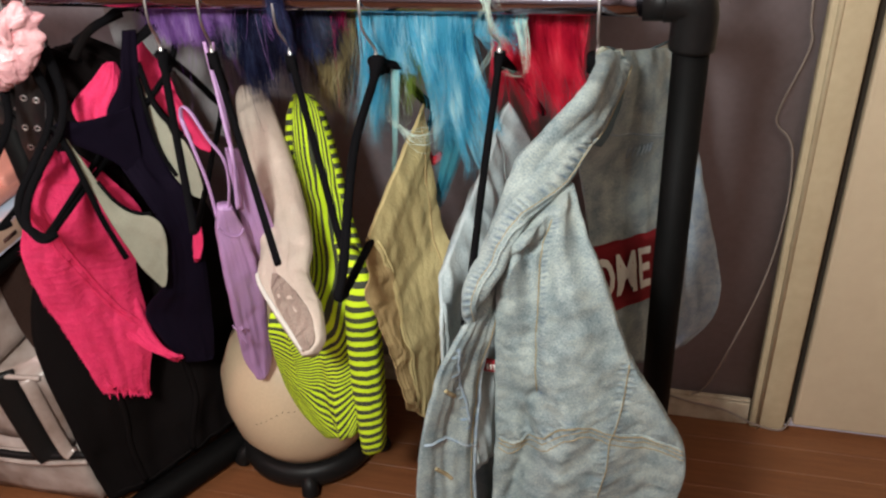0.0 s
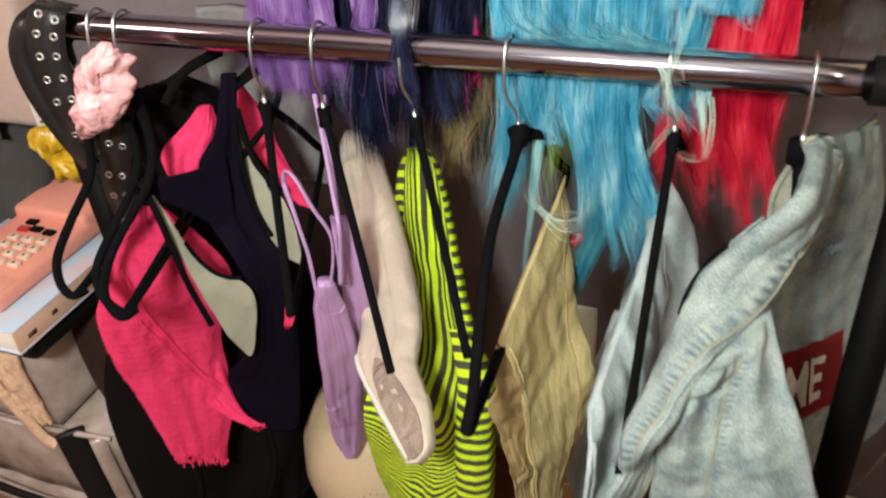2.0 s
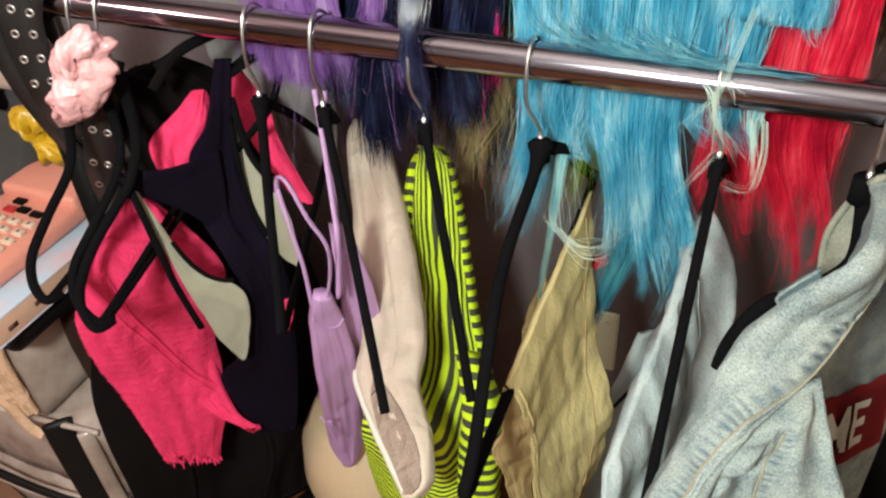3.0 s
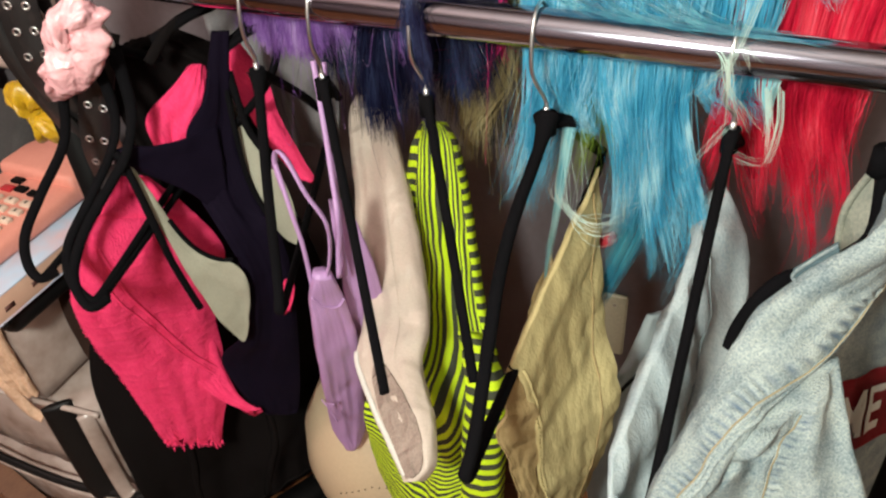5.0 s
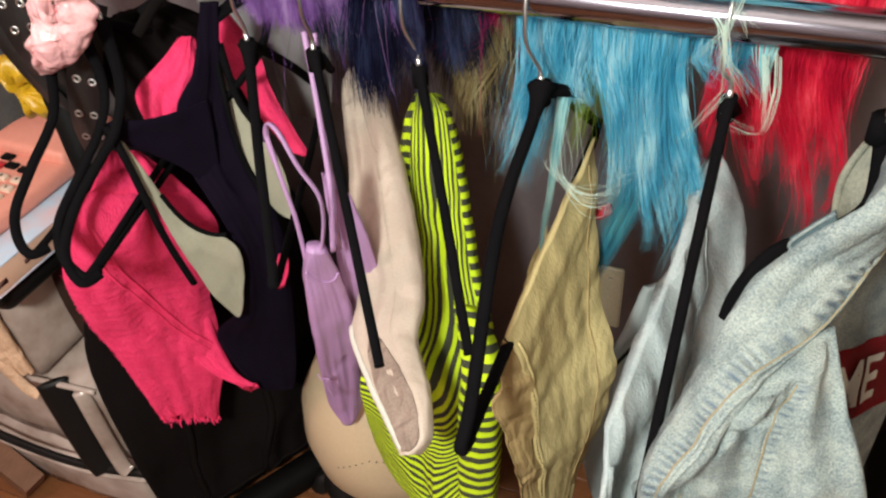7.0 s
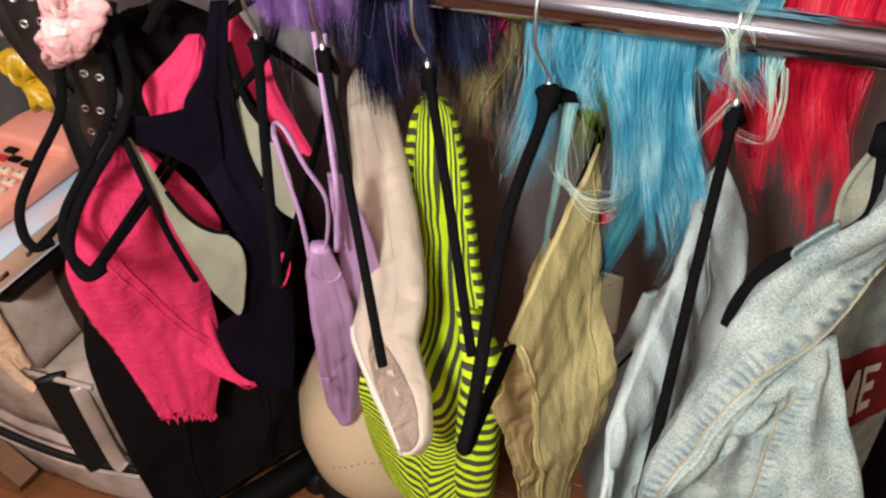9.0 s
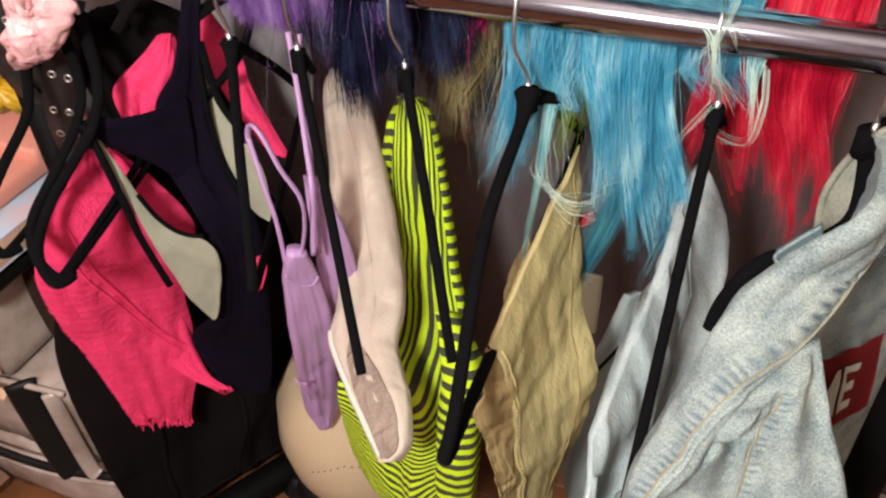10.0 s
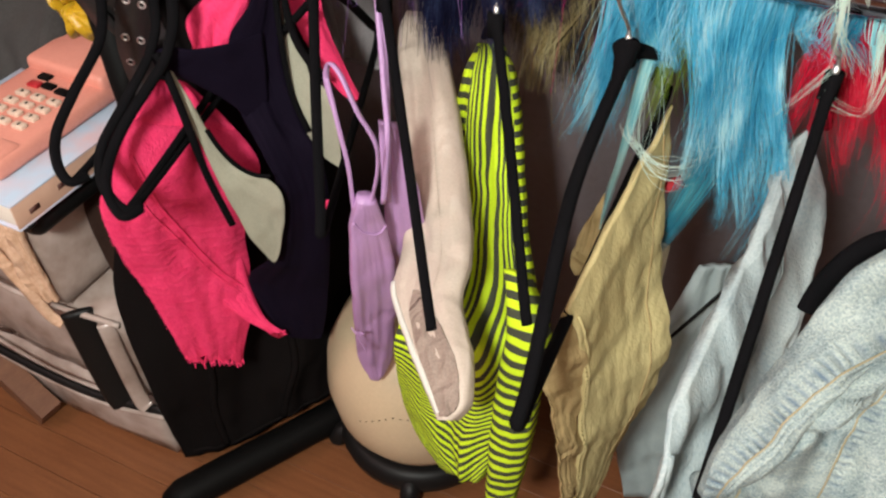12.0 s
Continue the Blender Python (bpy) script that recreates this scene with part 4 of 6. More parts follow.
js = Cloth([(-0.139, 0.685, 0.712, -0.084, 0.760, 0.745), (-0.147, 0.690, 0.674, -0.068, 0.735, 0.719), (-0.151, 0.690, 0.630, -0.046, 0.710, 0.678), (-0.153, 0.690, 0.583, -0.030, 0.700, 0.637), (-0.155, 0.690, 0.533, -0.017, 0.695, 0.594), (-0.156, 0.690, 0.484, 0.003, 0.695, 0.547), (-0.158, 0.690, 0.438, 0.032, 0.700, 0.495), (-0.161, 0.690, 0.388, 0.058, 0.710, 0.435), (-0.164, 0.690, 0.331, 0.065, 0.715, 0.383), (-0.168, 0.690, 0.264, 0.056, 0.720, 0.314), (-0.174, 0.700, 0.164, 0.036, 0.720, 0.207), (-0.180, 0.700, 0.056, 0.022, 0.720, 0.110)], 0.018, 1.6, 0.009, 43, 0.0018, relief=sleeve_relief)
jf = Cloth([(-0.151, 0.722, 0.722, -0.149, 0.726, 0.720), (-0.159, 0.695, 0.655, -0.150, 0.712, 0.640), (-0.184, 0.640, 0.620, -0.158, 0.690, 0.583), (-0.210, 0.630, 0.554, -0.172, 0.690, 0.506), (-0.231, 0.630, 0.463, -0.178, 0.680, 0.420),
            (-0.243, 0.630, 0.371, -0.184, 0.680, 0.325), (-0.245, 0.64, 0.30, -0.187, 0.69, 0.25)], 0.006, 2, 0.004, 47)
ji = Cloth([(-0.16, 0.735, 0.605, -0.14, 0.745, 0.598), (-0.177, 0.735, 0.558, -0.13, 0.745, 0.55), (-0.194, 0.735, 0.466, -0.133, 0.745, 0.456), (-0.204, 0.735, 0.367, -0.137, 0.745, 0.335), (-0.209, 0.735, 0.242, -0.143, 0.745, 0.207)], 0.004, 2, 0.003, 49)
js2 = Cloth([(0.000, 1.09, 0.70, 0.035, 1.09, 0.69), (0.014, 1.09, 0.661, 0.045, 1.09, 0.654), (0.02, 1.09, 0.596, 0.062, 1.09, 0.598), (0.023, 1.09, 0.511, 0.083, 1.09, 0.512), (0.023, 1.09, 0.409, 0.105, 1.09, 0.429), (0.028, 1.09, 0.344, 0.113, 1.09, 0.382), (0.028, 1.09, 0.287, 0.105, 1.09, 0.326), (0.025, 1.09, 0.26, 0.073, 1.09, 0.275)], 0.012, 2, 0.005, 46)
jacket = garment("denim_jacket", "bleached light-blue denim jacket with a red patch on the back", "jacket", (-0.06, 0.8, 0.2), ("back", jb, M_denim, ""), ("yoke", jy, M_denim, ""), ("sleeve", js, M_denim, ""), ("sleeve", js2, M_denimdk, ""), ("front", jf, M_denim, ""), ("inside", ji, M_denimin, "dark blue denim inside"))
JO = -Vector((-0.06, 0.8, 0.2))


def jp(name, bm, mat, label=""):
    return part(name, shift(bm, JO), mat, jacket, label)


def puck(bm):
    return tagged(part("pucker", shift(bm, JO), M_puck, jacket, "blue worn puckers along the seam"), kind="stuff")


for cl, pts, side, rr in ((jy, SEAM, -0.05, 0.0022), (js, HEAD, -0.02, 0.0016), (js, CUFF, 0.0, 0.0016), (js, UNDER, 0.0, 0.0014)):
    jp("seam", cl.line(pts, rr, 0.0004), M_denim, "raised denim seam")
    jp("stitching", cl.line([(s_ + side * 0.35, v_ + 0.003) for s_, v_ in pts], 0.0008, 0.0018), M_thread, "tan stitching")
for gap in (0.018, 0.034):
    jp("stitching", js.line([(s_, v_ + gap) for s_, v_ in CUFF], 0.0006, 0.0008), M_thread, "tan stitching")
jp("piping", jy.line([(1.0, 0.30), (1.0, 0.5), (0.99, 0.7), (0.985, 0.97)], 0.0030, -0.0005), M_denim, "rolled edge over the sleeve's head")
puck(jf.puckers([(0.1, 0.36), (0.3, 0.44), (0.55, 0.52), (0.75, 0.60)], 10, 0.008, 0.0022, 13, -0.0008))
jp("seam", jf.line([(0.02, 0.655), (0.4, 0.64), (0.98, 0.66)], 0.002, 0.0006), M_denimdk)
jp("seam", jf.line([(0.9, 0.2), (0.93, 0.45), (0.94, 0.7), (0.95, 1.0)], 0.0024, 0.0006), M_denimdk)
jp("stitching", jf.line([(0.80, 0.25), (0.84, 0.45), (0.86, 0.7), (0.87, 1.0)], 0.0007, 0.0012), M_thread)
jp("seam", jf.line([(0.1, 0.36), (0.3, 0.42), (0.55, 0.50), (0.75, 0.585)], 0.0016, 0.0006), M_denimdk)
for s0, v0 in ((0.26, 0.50), (0.40, 0.74)):
    jp("buttonhole", jf.line([(s0 - 0.13, v0 - 0.012), (s0, v0), (s0 + 0.14, v0 + 0.014)], 0.0024, 0.0012), M_thread, "tan stitched buttonhole")
# back patch with its white letters
PATCH = ((0.0, 0.72), (0.745, 0.605), (0.80, 0.775), (0.03, 0.88))


def on_patch(u, w_, lift):
    (a, b), (c, d), (e, f), (g, h) = PATCH
    return jb.at((a * (1 - u) + c * u) * (1 - w_) + (g * (1 - u) + e * u) * w_, (b * (1 - u) + d * u) * (1 - w_) + (h * (1 - u) + f * u) * w_, 1, lift)


bm = bmesh.new()
grid = [[bm.verts.new(on_patch(i / 16, j / 6, 0.0022)) for i in range(17)] for j in range(7)]
for j in range(6):
    for i in range(16):
        bm.faces.new((grid[j][i], grid[j][i + 1], grid[j + 1][i + 1], grid[j + 1][i]))
bmesh.ops.solidify(bm, geom=bm.faces[:], thickness=0.0012)
jp("patch", bm, M_red, "dark red woven patch")


def letters(text):
    """The letters' faces, cut fine, within a unit square, leaning a little."""
    cu = bpy.data.curves.new("letters", "FONT")
    cu.body, cu.shear, cu.offset, cu.resolution_u = text, 0.12, 0.022, 3
    ob = bpy.data.objects.new("letters", cu)
    me = bpy.data.meshes.new_from_object(ob)
    bm = bmesh.new()
    bm.from_mesh(me)
    bpy.data.objects.remove(ob)
    bpy.data.meshes.remove(me)
    x0, x1 = min(v.co.x for v in bm.verts), max(v.co.x for v in bm.verts)
    y0, y1 = min(v.co.y for v in bm.verts), max(v.co.y for v in bm.verts)
    for v in bm.verts:
        v.co = Vector(((v.co.x - x0) / (x1 - x0), (v.co.y - y0) / (y1 - y0), 0))
    return bm


bm = letters("OME")
bmesh.ops.subdivide_edges(bm, edges=bm.edges[:], cuts=2)
bmesh.ops.triangulate(bm, faces=bm.faces[:])
for v in bm.verts:
    v.co = on_patch(max(0.02, -0.09 + 0.80 * v.co.x), 0.80 - 0.62 * v.co.y, 0.0052)
bmesh.ops.recalc_face_normals(bm, faces=bm.faces)
jp("lettering", bm, M_white, "white printed letters")
jp("pocket_label", box(-0.172, 0.699, 0.525, -0.152, 0.704, 0.541, 0.0008), M_red, "small red woven label")
for k in range(3):
    jp("label_bar", box(-0.166 + k * 0.004, 0.6975, 0.529, -0.1638 + k * 0.004, 0.6995, 0.537), M_white)
for k in range(6):
    u = 0.36 + 0.035 * k
    jp("bar_tack", jb.line([(u, 0.452 - 0.006 * k), (u + 0.012, 0.425 - 0.006 * k)], 0.0018, 0.001), M_denimdk)
jp("seam", jb.line([(0.02, 0.40), (0.3, 0.385), (0.7, 0.37), (0.98, 0.37)], 0.0014, 0.0004), M_denimdk)
# collar folded round the neck opening
jp("collar", tube([(-0.08, 0.915, 0.713), (-0.084, 0.912, 0.76), (-0.073, 0.912, 0.799), (-0.066, 0.866, 0.846), (-0.052, 0.900, 0.827), (-0.037, 0.930, 0.806), (-0.017, 0.980, 0.799), (0.007, 1.050, 0.784)], 0.0036, 14, 8, 0.8), M_facing)
jp("collar_edge", tube([(-0.060, 0.885, 0.842), (-0.050, 0.904, 0.831), (-0.037, 0.934, 0.8095), (-0.017, 0.984, 0.803), (0.007, 1.055, 0.789)], 0.0014, 8, 8), M_denimin, "dark frayed collar edge")
jp("neck_facing", Cloth([(-0.063, 0.888, 0.835, -0.045, 0.90, 0.835), (-0.073, 0.917, 0.797, -0.040, 0.895, 0.80), (-0.083, 0.916, 0.76, -0.05, 0.89, 0.76), (-0.08, 0.918, 0.714, -0.06, 0.87, 0.735)], 0.002, 1, 0.001, 55).mesh(), M_facing, "grey-tan inside of the collar")
# Dark sheet put in for the shade within the neck opening.
jp("neck_shade", Cloth([(-0.056, 0.866, 0.835, -0.04, 0.895, 0.828), (-0.064, 0.857, 0.805, -0.04, 0.885, 0.79), (-0.073, 0.850, 0.768, -0.05, 0.87, 0.75), (-0.082, 0.848, 0.748, -0.06, 0.86, 0.735)], 0.002, 1, 0.001, 56).mesh(), M_denimin, "dark cloth standing in for shade in the neck")
tab = Cloth([ (-0.094, 0.8, 0.807, -0.088, 0.8, 0.789), (-0.105, 0.8, 0.793, -0.098, 0.8, 0.778), (-0.117, 0.8, 0.778, -0.113, 0.8, 0.768) ], 0.0025, 1, 0.0005, 57)
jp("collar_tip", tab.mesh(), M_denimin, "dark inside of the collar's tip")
jp("collar_tip_edge", tube([Vector(p) + Vector((0, -0.002, 0.0)) for p in (tab.at(0.02, 0.0), tab.at(0.03, 0.5), tab.at(0.1, 0.97), tab.at(0.6, 1.0), tab.at(0.97, 0.9))], 0.0013, 8, 6), M_denim)

# ---- black clothes at the rack's end ----
bl = Cloth([(-0.85, 0.88, 0.62, -0.78, 1.02, 0.62), (-0.865, 0.83, 0.52, -0.72, 1.06, 0.5), (-0.895, 0.79, 0.38, -0.70, 1.08, 0.3), (-0.89, 0.785, 0.20, -0.70, 1.06, 0.18), (-0.89, 0.79, 0.12, -0.71, 1.02, 0.12), (-0.885, 0.795, 0.02, -0.72, 1.0, 0.06)], 0.02, 3, 0.008, 53)
garment("black_skirt", "long black cloth skirt hanging at the rack's end", "skirt", (-0.8, 0.95, 0.06), ("body", bl, M_blackcloth, ""),
        ("waistband", bl.line([(0.02, 0.03), (0.3, 0.03), (0.6, 0.03), (0.98, 0.03)], 0.008, 0.0), M_blackcloth, ""), ("hem", bl.line([(0.06, 0.96), (0.3, 0.965), (0.6, 0.965), (0.94, 0.96)], 0.003, 0.0), M_blackcloth, ""),
        ("pleat", bl.line([(0.3, 0.05), (0.26, 0.4), (0.24, 0.7), (0.25, 0.97)], 0.006, 0.0), M_blackcloth, ""), ("pleat", bl.line([(0.6, 0.05), (0.58, 0.4), (0.62, 0.7), (0.6, 0.97)], 0.006, 0.0), M_blackcloth, ""))

# ---- wigs behind the rail ----


def strand(bm, pts, wd, ax):
    """One flat, slightly ridged fibre that thins to its end."""
    prev = None
    for j, q in enumerate(pts):
        t = j / (len(pts) - 1)
        h = ax * wd * (1 - 0.85 * t ** 2.5)
        e = (bm.verts.new(q - h), bm.verts.new(q + Vector((0, -wd * 0.5, 0))), bm.verts.new(q + h))
        if prev:
            bm.faces.new((prev[0], prev[1], e[1], e[0]))
            bm.faces.new((prev[1], prev[2], e[2], e[1]))
        prev = e


def wig(label, x0, x1, low, mat, count, y0=0.925, y1=1.0, top=1.0, width=0.00048, locks=26, vary=0.045, seed=1, wisps=40, fall=None, curl=0.006, forward=0.03):
    """Locks of fibres that fall from a net cap behind the rail to uneven ends; fall gives the length across the wig."""
    rng = random.Random(seed)
    w = thing("wig", ((x0 + x1) / 2, (y0 + y1) / 2, top), label, "wig", "wigs hung behind the rail")
    o = Vector(w.location)
    bm = bmesh.new()
    for k in range(locks):
        u = (k + rng.uniform(0.1, 0.9)) / locks
        dpt = rng.random() ** 1.3
        lx, ly = x0 + (x1 - x0) * u, y0 + (y1 - y0) * dpt
        end = (fall(u) if fall else low) + rng.uniform(-vary, vary) * 0.7 + 0.04 * dpt
        lean_x, lean_y = rng.gauss(0, 0.016), rng.gauss(0, 0.006) - forward * (1 - dpt) * (1 if end < 0.8 else 0.2)
        thick = rng.uniform(0.7, 1.3) * (x1 - x0) / locks * 1.5
        amp, ph, wl = curl * rng.uniform(0.4, 2.0), rng.uniform(0, 6.28), rng.uniform(6, 14)
        for _ in range(max(8, int(count * 2.4 / locks))):
            a, r = rng.uniform(0, 6.28), math.sqrt(rng.random()) * thick
            ex, ey = r * math.cos(a), r * math.sin(a) * 0.7
            e = end + rng.random() ** 2 * max(0.012, 0.38 * (0.9 - end)) + min(0.03, max(0.01, 0.2 * (0.9 - end))) * (r / thick) ** 2
            own = rng.gauss(0, 0.005)
            pts = []
            for j in range(8):
                t = j / 7
                z = top + 0.02 + (e - top - 0.02) * t
                pinch = 1.15 - 1.05 * t ** 2.0
                pts.append(Vector((lx + ex * pinch + lean_x * t ** 1.6 + amp * t * math.sin(ph + wl * t) + own * t * t * 2, ly + ey * pinch + lean_y * t ** 1.5 + 0.5 * amp * t * math.cos(ph + wl * t), z)) - o)
            an = rng.uniform(-0.9, 0.9)
            strand(bm, pts, width * rng.uniform(0.6, 1.6), Vector((math.cos(an), math.sin(an), 0)))
    for _ in range(wisps):
        x, y, e = rng.uniform(x0 - 0.01, x1 + 0.01), y0 - rng.uniform(0, 0.012), (fall(rng.random()) if fall else low) + rng.gauss(0.02, 0.03)
        b1, b2 = rng.gauss(0, 0.010), rng.gauss(0, 0.012)
        pts = smooth_line([Vector(q) - o for q in ((x, y0, 0.86), (x + b1, y - 0.012, (0.86 + e) / 2 + 0.03), (x + b1 + b2, y - 0.02, e), (x + b1 + 1.8 * b2, y - 0.02, e + abs(b2) * 0.6))], 4)
        strand(bm, pts, width * 0.3, Vector((0.9, 0.3, 0)))
    part("hair", bm, mat, w)
    cap = lathe([(0.005, 0.045), (0.03, 0.038), (0.05, 0.015), (0.055, -0.01)], 20)
    bmesh.ops.scale(cap, vec=(max(0.08, (x1 - x0) / 0.11), min(0.9, (x1 - x0) / 0.06), 1), verts=cap.verts)
    part("cap", shift(cap, (0, 0, 0.02)), mat, w)
    part("loop", tube([(0, 0, 0.06), (0, 0.08, 0.075), (0, WALL_Y - o.y, 0.07)], 0.003, 8), M_black, w)
    return w


def sweep(u, *knots):
    """Straight steps between (place, value) pairs."""
    for (a, p), (b, q) in zip(knots, knots[1:]):
        if u <= b:
            return p + (q - p) * (u - a) / (b - a)
    return knots[-1][1]


H_purple = hair("purple_fibre", (0.12, 0.04, 0.20), (0.32, 0.15, 0.48), (0.56, 0.38, 0.68))
H_navy = hair("navy_fibre", (0.004, 0.004, 0.014), (0.009, 0.010, 0.035), (0.05, 0.07, 0.16))
H_dark = hair("black_blond_fibre", (0.01, 0.01, 0.01), (0.03, 0.025, 0.02), (0.34, 0.27, 0.13))
H_blond = hair("blond_fibre", (0.20, 0.15, 0.06), (0.34, 0.27, 0.13), (0.5, 0.45, 0.25))
H_cyan = hair("cyan_fibre", (0.02, 0.24, 0.42), (0.12, 0.54, 0.74), (0.62, 0.90, 0.94))
H_aqua = hair("aqua_fibre", (0.16, 0.50, 0.58), (0.36, 0.68, 0.70), (0.6, 0.82, 0.80))
H_teal = hair("teal_fibre", (0.02, 0.14, 0.22), (0.05, 0.27, 0.36), (0.12, 0.42, 0.48))
H_pale = hair("pale_cyan_fibre", (0.45, 0.66, 0.62), (0.6, 0.76, 0.68), (0.75, 0.82, 0.72))
H_red = hair("red_fibre", (0.42, 0.006, 0.03), (0.80, 0.022, 0.07), (0.95, 0.13, 0.19))
H_brown = hair("brown_fibre", (0.02, 0.01, 0.006), (0.05, 0.026, 0.016), (0.08, 0.045, 0.03))
H_lime = hair("lime_fibre", (0.12, 0.2, 0.02), (0.24, 0.34, 0.05), (0.36, 0.46, 0.12))
H_magenta = hair("magenta_fibre", (0.5, 0.01, 0.12), (0.7, 0.02, 0.18), (0.8, 0.1, 0.25))
wig("purple synthetic wig hung behind the chrome rail", -0.632, -0.470, 0.812, H_purple, 4600, seed=3, locks=30, vary=0.014, wisps=24, curl=0.003, fall=lambda u: sweep(u, (0, 0.795), (0.2, 0.80), (0.3, 0.815), (1, 0.815)))
navy_wig = wig("navy blue synthetic wig hung behind the chrome rail", -0.575, -0.385, 0.79, H_navy, 3600, seed=5, locks=30, vary=0.02, wisps=70, y0=0.948, y1=1.01, fall=lambda u: sweep(u, (0, 0.785), (0.3, 0.775), (0.42, 0.745), (0.55, 0.765), (0.7, 0.785), (1, 0.80)))
wig("black and blond wig hung behind the chrome rail", -0.455, -0.40, 0.73, H_dark, 700, seed=7, y0=0.98, y1=1.04, locks=9, wisps=30)
wig("blond synthetic wig hung behind the chrome rail", -0.425, -0.375, 0.73, H_blond, 380, seed=8, y0=0.965, y1=1.0, locks=6, wisps=40, curl=0.012)


def fall_locks(label, place, mat, locks, seed, flyaway=0.2, spread=1.45):
    """A wig as separate locks: (points from the rail down, breadth, fibres), each narrowing to a wispy tip, with stray fibres round it."""
    rng = random.Random(seed)
    w = thing("wig", place, label, "wig", "wigs hung behind the rail")
    o = Vector(place)
    bm = bmesh.new()
    for pts, broad, many in locks:
        path = smooth_line([(pts[0][0], pts[0][1] + 0.006, 1.02), (pts[0][0], pts[0][1] + 0.002, 0.93)] + list(pts), 4)
        n = len(path) - 1
        swirl, deep = rng.uniform(0, 6.28), rng.uniform(0.35, 0.6)
        groups = [(rng.gauss(0, 0.6), rng.gauss(0, 0.6), rng.uniform(0.64, 1.0), rng.gauss(0, 0.016)) for _ in range(9)]
        for k in range(int(many * 1.6)):
            gx, gy, end, bend = groups[k % 9]
            stray = rng.random() < flyaway
            a, r = rng.uniform(0, 6.28), math.sqrt(rng.random())
            ex, ey = math.cos(a) * r, math.sin(a) * r * deep
            end = end * rng.uniform(0.72, 1.0) if rng.random() < 0.5 else end * rng.uniform(0.93, 1.03)
            ph, amp = rng.uniform(0, 6.28), rng.uniform(0.0006, 0.0026) * (3.5 if stray else 1)
            own = rng.gauss(0, 0.016 if stray else 0.004)
            out = []
            last = max(4, int(min(1.0, end) * n))
            for j in range(0, last + 1):
                t = j / n
                open_ = broad * spread * (1.0 - 0.80 * t ** 1.8)
                mixg = min(1.0, max(0.0, (t - 0.35) / 0.5))
                x = ex * (1 - 0.65 * mixg) + gx * mixg
                y = ey * (1 - 0.65 * mixg) + gy * 0.5 * mixg
                out.append(path[j] + Vector((x * open_ + amp * math.sin(ph + 9 * t) + (own + bend) * t ** 3 + 0.0075 * t * math.sin(swirl + 9 * t), y * open_ - 0.014 * t * t * (1 if y < 0 else 0.4) - (0.008 * t if stray else 0), 0.0)) - o)
            an = rng.uniform(-0.9, 0.9)
            strand(bm, out, (0.00020 if stray else 0.00033) * rng.uniform(0.6, 1.5), Vector((math.cos(an), math.sin(an), 0)))
    part("hair", bm, mat, w)
    cap = lathe([(0.005, 0.045), (0.03, 0.038), (0.05, 0.015), (0.055, -0.01)], 20)
    bmesh.ops.scale(cap, vec=(1.9, 0.6, 1), verts=cap.verts)
    part("cap", shift(cap, (0, 0.01, 0.03)), mat, w)
    part("loop", tube([(0, 0, 0.07), (0, 0.08, 0.085), (0, WALL_Y - o.y, 0.08)], 0.003, 8), M_black, w)
    return w


def at_depth(y, *pairs):
    return [(x, y, z) for x, z in pairs]


cyan_wig = fall_locks("cyan synthetic wig hung behind the chrome rail", (-0.235, 0.945, 1.0), H_cyan, (
    (at_depth(0.925, (-0.345, 0.850), (-0.349, 0.779), (-0.354, 0.717), (-0.358, 0.674)), 0.011, 190), (at_depth(0.922, (-0.333, 0.847), (-0.339, 0.769), (-0.346, 0.700)), 0.010, 170),
    (at_depth(0.930, (-0.318, 0.848), (-0.323, 0.766), (-0.328, 0.691)), 0.009, 140), (at_depth(0.918, (-0.312, 0.855), (-0.313, 0.820), (-0.304, 0.795), (-0.287, 0.784)), 0.016, 260),
    (at_depth(0.926, (-0.290, 0.852), (-0.286, 0.811), (-0.292, 0.780)), 0.016, 260), (at_depth(0.914, (-0.271, 0.850), (-0.262, 0.794), (-0.253, 0.726), (-0.251, 0.659)), 0.014, 260),
    (at_depth(0.922, (-0.252, 0.847), (-0.243, 0.769), (-0.245, 0.709), (-0.246, 0.655)), 0.014, 240), (at_depth(0.912, (-0.241, 0.849), (-0.231, 0.771), (-0.220, 0.696), (-0.213, 0.652)), 0.012, 230),
    (at_depth(0.924, (-0.230, 0.845), (-0.217, 0.774), (-0.208, 0.717), (-0.216, 0.632)), 0.010, 170), (at_depth(0.916, (-0.223, 0.846), (-0.211, 0.786), (-0.199, 0.731), (-0.199, 0.681), (-0.207, 0.612)), 0.007, 110),
    (at_depth(0.930, (-0.206, 0.850), (-0.197, 0.835), (-0.186, 0.816)), 0.010, 110), (at_depth(0.930, (-0.176, 0.850), (-0.179, 0.835), (-0.183, 0.816)), 0.010, 110),
    (at_depth(0.960, (-0.300, 0.860), (-0.296, 0.83), (-0.292, 0.80)), 0.026, 240), (at_depth(0.955, (-0.250, 0.850), (-0.240, 0.80), (-0.236, 0.74)), 0.020, 220),
    (at_depth(0.93, (-0.165, 0.955), (-0.163, 0.94), (-0.160, 0.925)), 0.016, 170), (at_depth(0.93, (-0.140, 0.955), (-0.139, 0.935), (-0.138, 0.915)), 0.014, 150), (at_depth(0.935, (-0.20, 0.95), (-0.198, 0.93), (-0.194, 0.90)), 0.014, 150)), 9)
teal = bmesh.new()
rng = random.Random(91)
